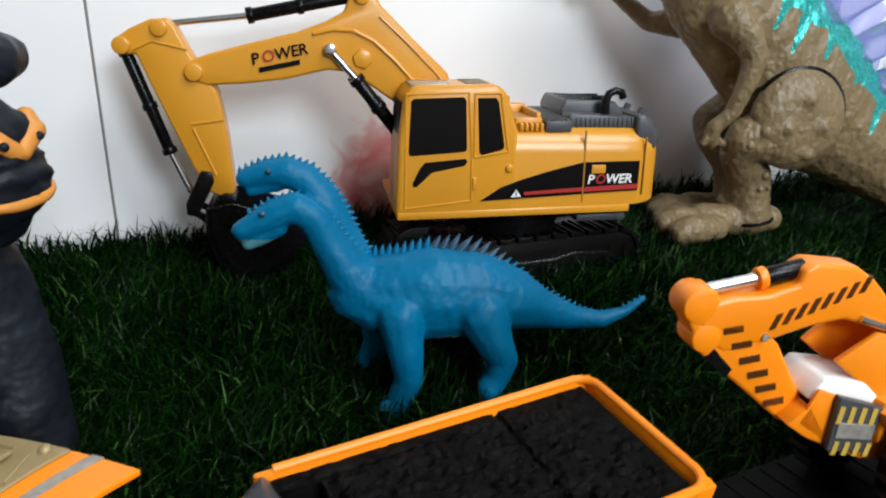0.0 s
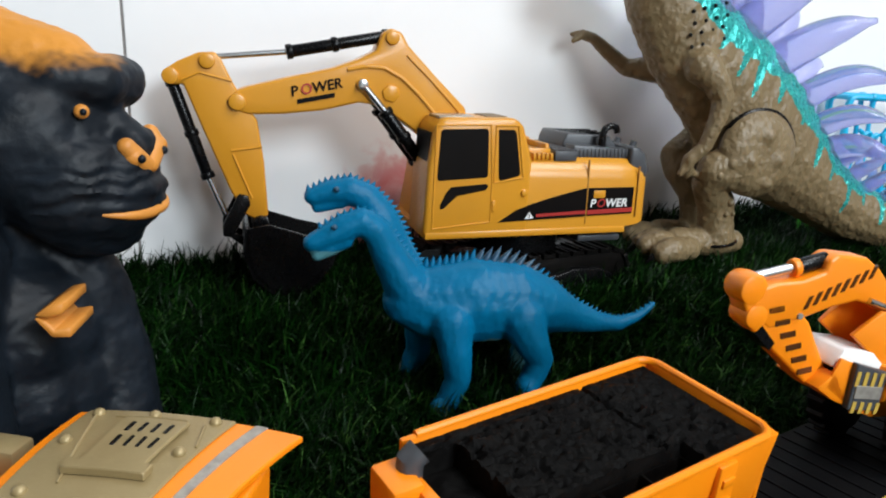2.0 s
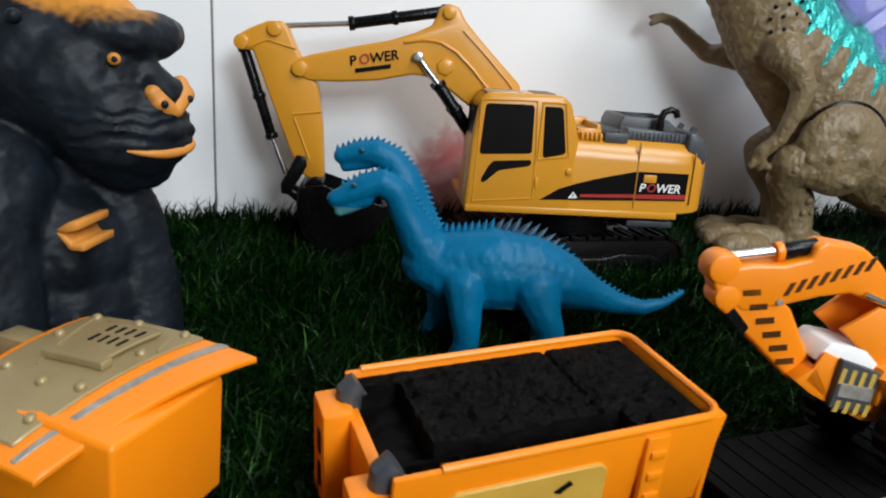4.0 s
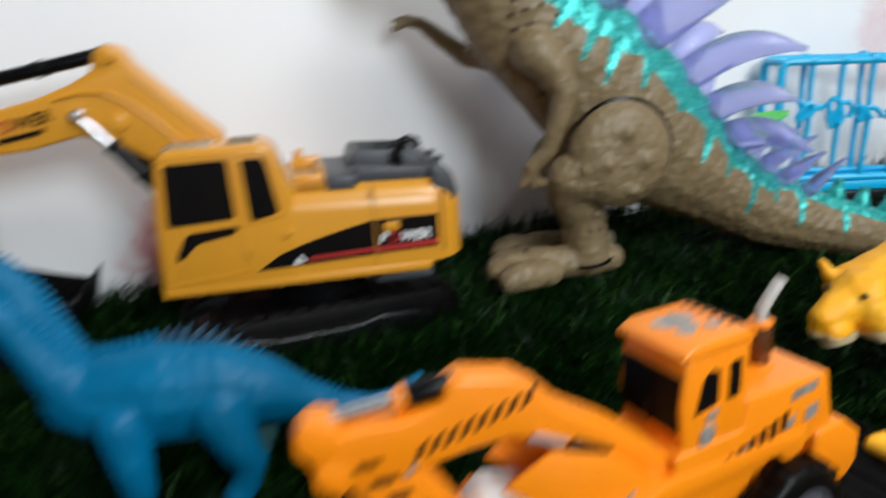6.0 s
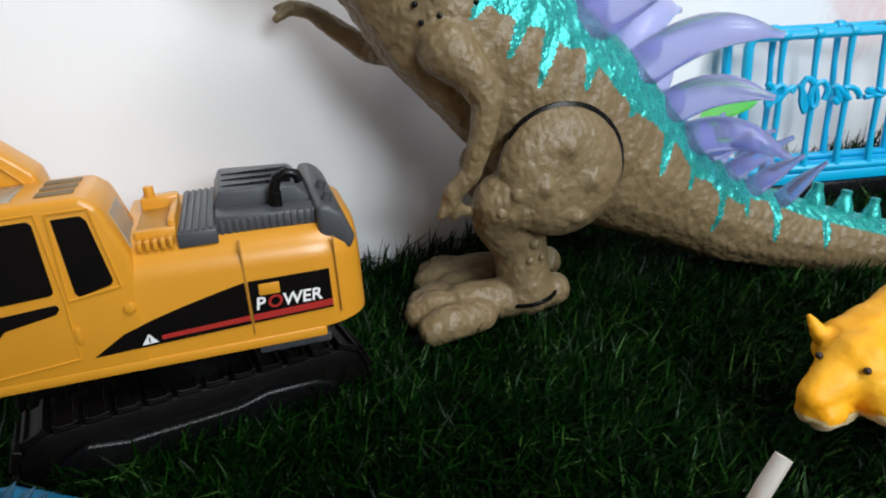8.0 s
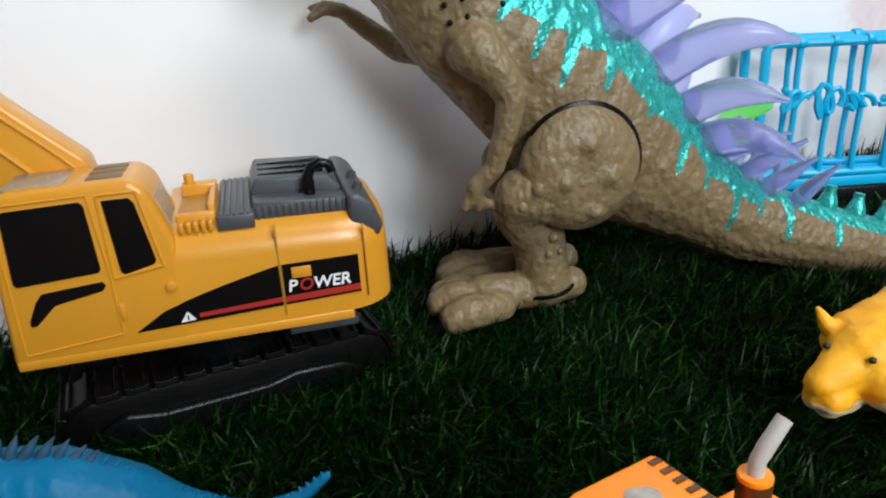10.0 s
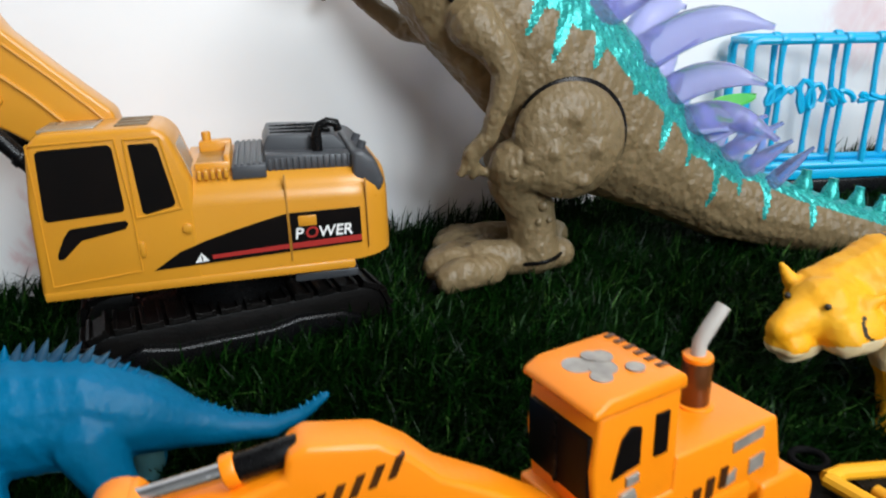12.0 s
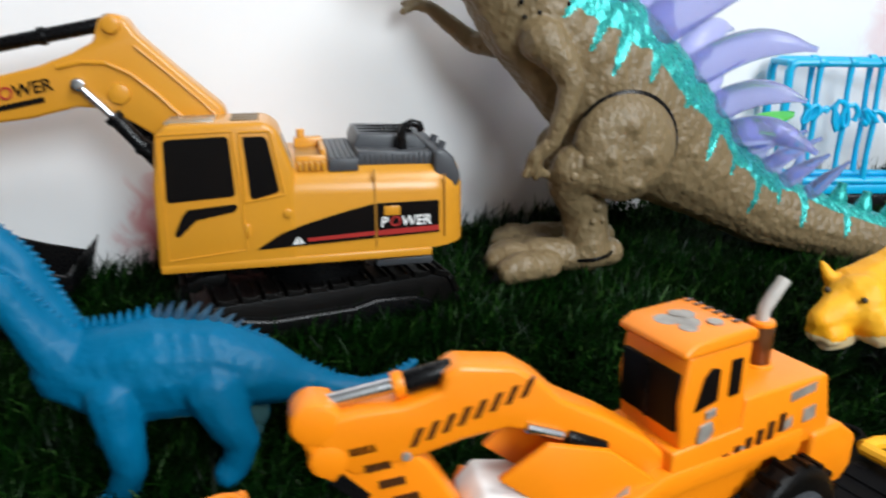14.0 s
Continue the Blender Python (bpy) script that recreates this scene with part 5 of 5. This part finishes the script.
    stick = part("stick", prism(P([(1, 84), (2, 92), (9, 94), (16, 84), (29, 77), (34, 72), (46, 50), (44, 42), (38, 43), (24, 56), (6, 72)]), -6.0, 6.0, 1.4, 3), ORANGE, t, "orange dipper with hazard stripes")
    stick.matrix_basis = arm_at
    for k in range(6):
        x, z = 13 + 3.6 * k, 80 - 5.6 * k
        part("hazard_bar", prism(P([(x, z), (x + 7, z + 0.6), (x + 7.4, z - 1.8), (x + 0.4, z - 2.4)]), -6.5, -5, 0, 1), BRONZE, stick)
    part("stick_window", prism(P([(8, 70), (16, 62), (18, 65), (11, 73)]), -6.3, 6.3, 0, 1), BLACK, stick)
    bucket = part("bucket", prism(P([(36, 46), (44, 40), (66, 29), (84, 27), (84, 30), (68, 33), (50, 42), (44, 52)]), -14, 14, 0.6), ORANGE, t, "orange bucket holding a white block")
    bucket.matrix_basis = arm_at
    for y in (-14, 12.4):
        part("bucket_side", prism(P([(40, 46), (46, 58), (64, 50), (70, 44), (84, 29), (68, 30), (50, 38)]), y, y + 1.6, 0.5), ORANGE, bucket)
    plate = part("hazard_plate", prism(P([(50, 36), (66, 33), (69, 50), (52, 56)]), -17.0, -13.6, 0.4, 1), GREY, bucket, "grey and yellow hazard plate")
    for k in range(4):
        for low, high in ((34.6, 40.2), (46.4, 53.4)):
            x, drop = 51.4 + 4.1 * k, 0.75 * k
            part("hazard_bar", prism(P([(x, low - drop), (x + 1.9, low - 0.3 - drop), (x + 2.9, high - 1.2 - drop), (x + 1.0, high - 0.8 - drop)]), -17.4, -16.6, 0, 1), HAZARD, plate)
    part("plate_band", prism(P([(52, 41.0), (66, 38.4), (66.6, 44), (52.6, 46.6)]), -17.6, -16.8, 0.2, 1), SILVER, plate)
    part("white_block", prism(P([(43, 54), (49, 61), (64, 58), (72, 50), (60, 45)]), -12.0, 12.0, 1.5, 2), WHITE, bucket, "white plastic block in the bucket")
    guard = part("front_guard", prism(P([(52, 66), (66, 75), (84, 70), (98, 58), (98, 42), (84, 36), (76, 46)]), -11.5, -8.5, 0.8, 2), ORANGE, t, "orange front guard plate")
    guard.matrix_basis = arm_at
    part("guard_mark", prism(P([(80, 50), (90, 58), (90, 49)]), -12.0, -11, 0.1, 1), SILVER, guard)
    other = part("front_guard", prism(P([(52, 66), (66, 78), (84, 72), (98, 58), (98, 42), (84, 36), (76, 46)]), 8.5, 11.5, 0.8, 2), ORANGE, t)
    other.matrix_basis = arm_at
    lever = part("light_stub", tube([(-8, 8, 58 - B), (-8, 8, 66 - B), (-12, 8, 68 - B)], [3.2, 3.0, 3.0], 12), OCHRE, t)
    return t


digger()


# ---- yellow vehicle with an open frame, half in view behind the trailer ----
def yellow_loader():
    t = thing("toy_yellow_truck", 0.305, 0.190, 0.0, 0, "yellow plastic toy truck with black open frame", "toy truck")
    rim = [(-57, 25), (-50, 27.5), (0, 27), (60, 25), (64, 2), (60, -30), (0, -34), (-38, -30), (-44, -8), (-50, 10), (-57, 25)]
    part("rim", tube([(x, y, 25) for x, y in rim], 2.6, 10), TIGER, t, "yellow frame rail")
    for a, b in (((-46, 18), (-36, -8)), ((-18, 26), (-18, -32)), ((10, 26), (10, -34)), ((40, 25), (40, -32)), ((-18, 2), (62, 2))):
        part("cross_rail", rod((a[0], a[1], 25), (b[0], b[1], 25), 2.2, 0.3, 10), TIGER, t)
    part("tray", box(-44, 60, -30, 32, 14, 20, 1.5), BLACK, t, "black tray")
    part("hitch", box(-60, -46, -4, 6, 14, 22, 1.5), TIGER, t)
    for x in (-20, 40):
        for y, out in ((-30, -1), (30, 1)):
            wheel(t, x, y, 9.5, 9.5, 8, out)
    return t


yellow_loader()


# ---- bright blue cage wagon behind the tail ----
def cage():
    t = thing("toy_cage_wagon", 0.352, 0.490, 0.0285, -2, "bright blue plastic toy cage wagon on a black base", "toy wagon")
    B, LEN = 30, 190
    for y in (0, 26):
        side = part("cage_side", tube([(0, y, 52 - B), (0, y, 134 - B), (1.5, y, 138 - B), (5, y, 139.5 - B), (LEN, y, 136 - B), (LEN, y, 50 - B)], 3.0, 10), CYAN, t)
        part("bottom_rail", rod((0, y, 58 - B), (LEN, y, 55 - B), 2.6, 0.3, 10), CYAN, side)
        part("sill", box(-3, LEN + 3, y - 2.5, y + 2.5, 48 - B, 54.5 - B, 0.8), CYAN, side)
        n = 9
        for k in range(1, n, 1 if y == 0 else 2):
            x = LEN * k / n + 0.3 * y
            part("bar", tube([(x, y, 139 - B), (x - 0.4, y, 120 - B), (x + 0.6, y, 96 - B), (x - 0.3, y, 76 - B), (x, y, 56 - B)], [2.4, 1.8, 2.1, 1.8, 2.5], 8), CYAN, side)
            part("collar", rod((x - 2.5, y, 139.2 - B), (x + 2.5, y, 139.2 - B), 3.7, 0.5, 10), CYAN, side)
        # loops of scrollwork in a band between the bars of the front side
        rng = random.Random(5)
        for k in range(9 if y == 0 else 0):
            x = 12 + LEN / 9 * k
            tall = 7 + 5 * math.sin(k * 1.7)
            pts = []
            for i in range(26):
                a = i * 0.62
                pts.append((x + 0.62 * i + 3.4 * math.sin(a) + rng.uniform(-0.5, 0.5), y - 1.5, 106 - B + tall * math.cos(a * 0.9 + k) * (1 - 0.02 * i) - 0.06 * x))
            part("scroll", tube(pts, 1.9, 6), CYAN, side, "twisting blue scroll")
    for x in (0, LEN):
        for z in (139, 58):
            part("end_rail", rod((x, 0, z - B), (x, 26, z - B), 2.3, 0.3, 10), CYAN, t)
    for k in range(9):
        x = LEN * (k + 0.5) / 9
        part("roof_bar", rod((x, 0, 138.5 - B), (x, 26, 138.5 - B), 1.6, 0.2, 8), CYAN, t)
    part("base", box(-6, LEN + 6, -4, 30, 22 - B, 48 - B, 2.0), BLACK, t, "black wagon base")
    part("floor_panel", box(0, LEN, 1, 25, 48 - B, 50 - B, 0.4), CYAN, t)
    for x in (30, 150):
        for y, out in ((-3, -1), (27, 1)):
            wheel(t, x, y, 16 - B + 4, 13, 8, out)
    return t


cage()


# ---- bits of green plastic foliage between cage and spikes ----
def green_leaf(x, y, z, yaw, size):
    bm = bmesh.new()
    n = 10
    a, b = [], []
    for i in range(n + 1):
        f = i / n
        w = size * 0.32 * math.sin(math.pi * min(1, f * 0.95 + 0.05)) ** 0.8
        h = size * (0.5 * f - 0.25 * f * f)
        a.append(bm.verts.new((size * f, -w, h)))
        b.append(bm.verts.new((size * f, w, h + 1)))
    for i in range(n):
        bm.faces.new((a[i], a[i + 1], b[i + 1], b[i]))
    ext = bmesh.ops.extrude_face_region(bm, geom=bm.faces[:])
    for v in ext["geom"]:
        if isinstance(v, bmesh.types.BMVert):
            v.co.z -= 1.5
    merge(bm, tube([(0, 0, -z * 1000 + 24), (0, 0, -10), (size * 0.15, 0, 0)], 1.6, 8))
    ob = part("green_leaf", bm, GREEN, None)
    ob.matrix_world = pose(x, y, z, 0, 0, yaw)
    return tagged(ob, "bright green plastic toy leaf on a stalk", "toy leaf", "green toy leaves")


green_leaf(0.312, 0.462, 0.098, 10, 36)
green_leaf(0.300, 0.455, 0.062, 30, 30)
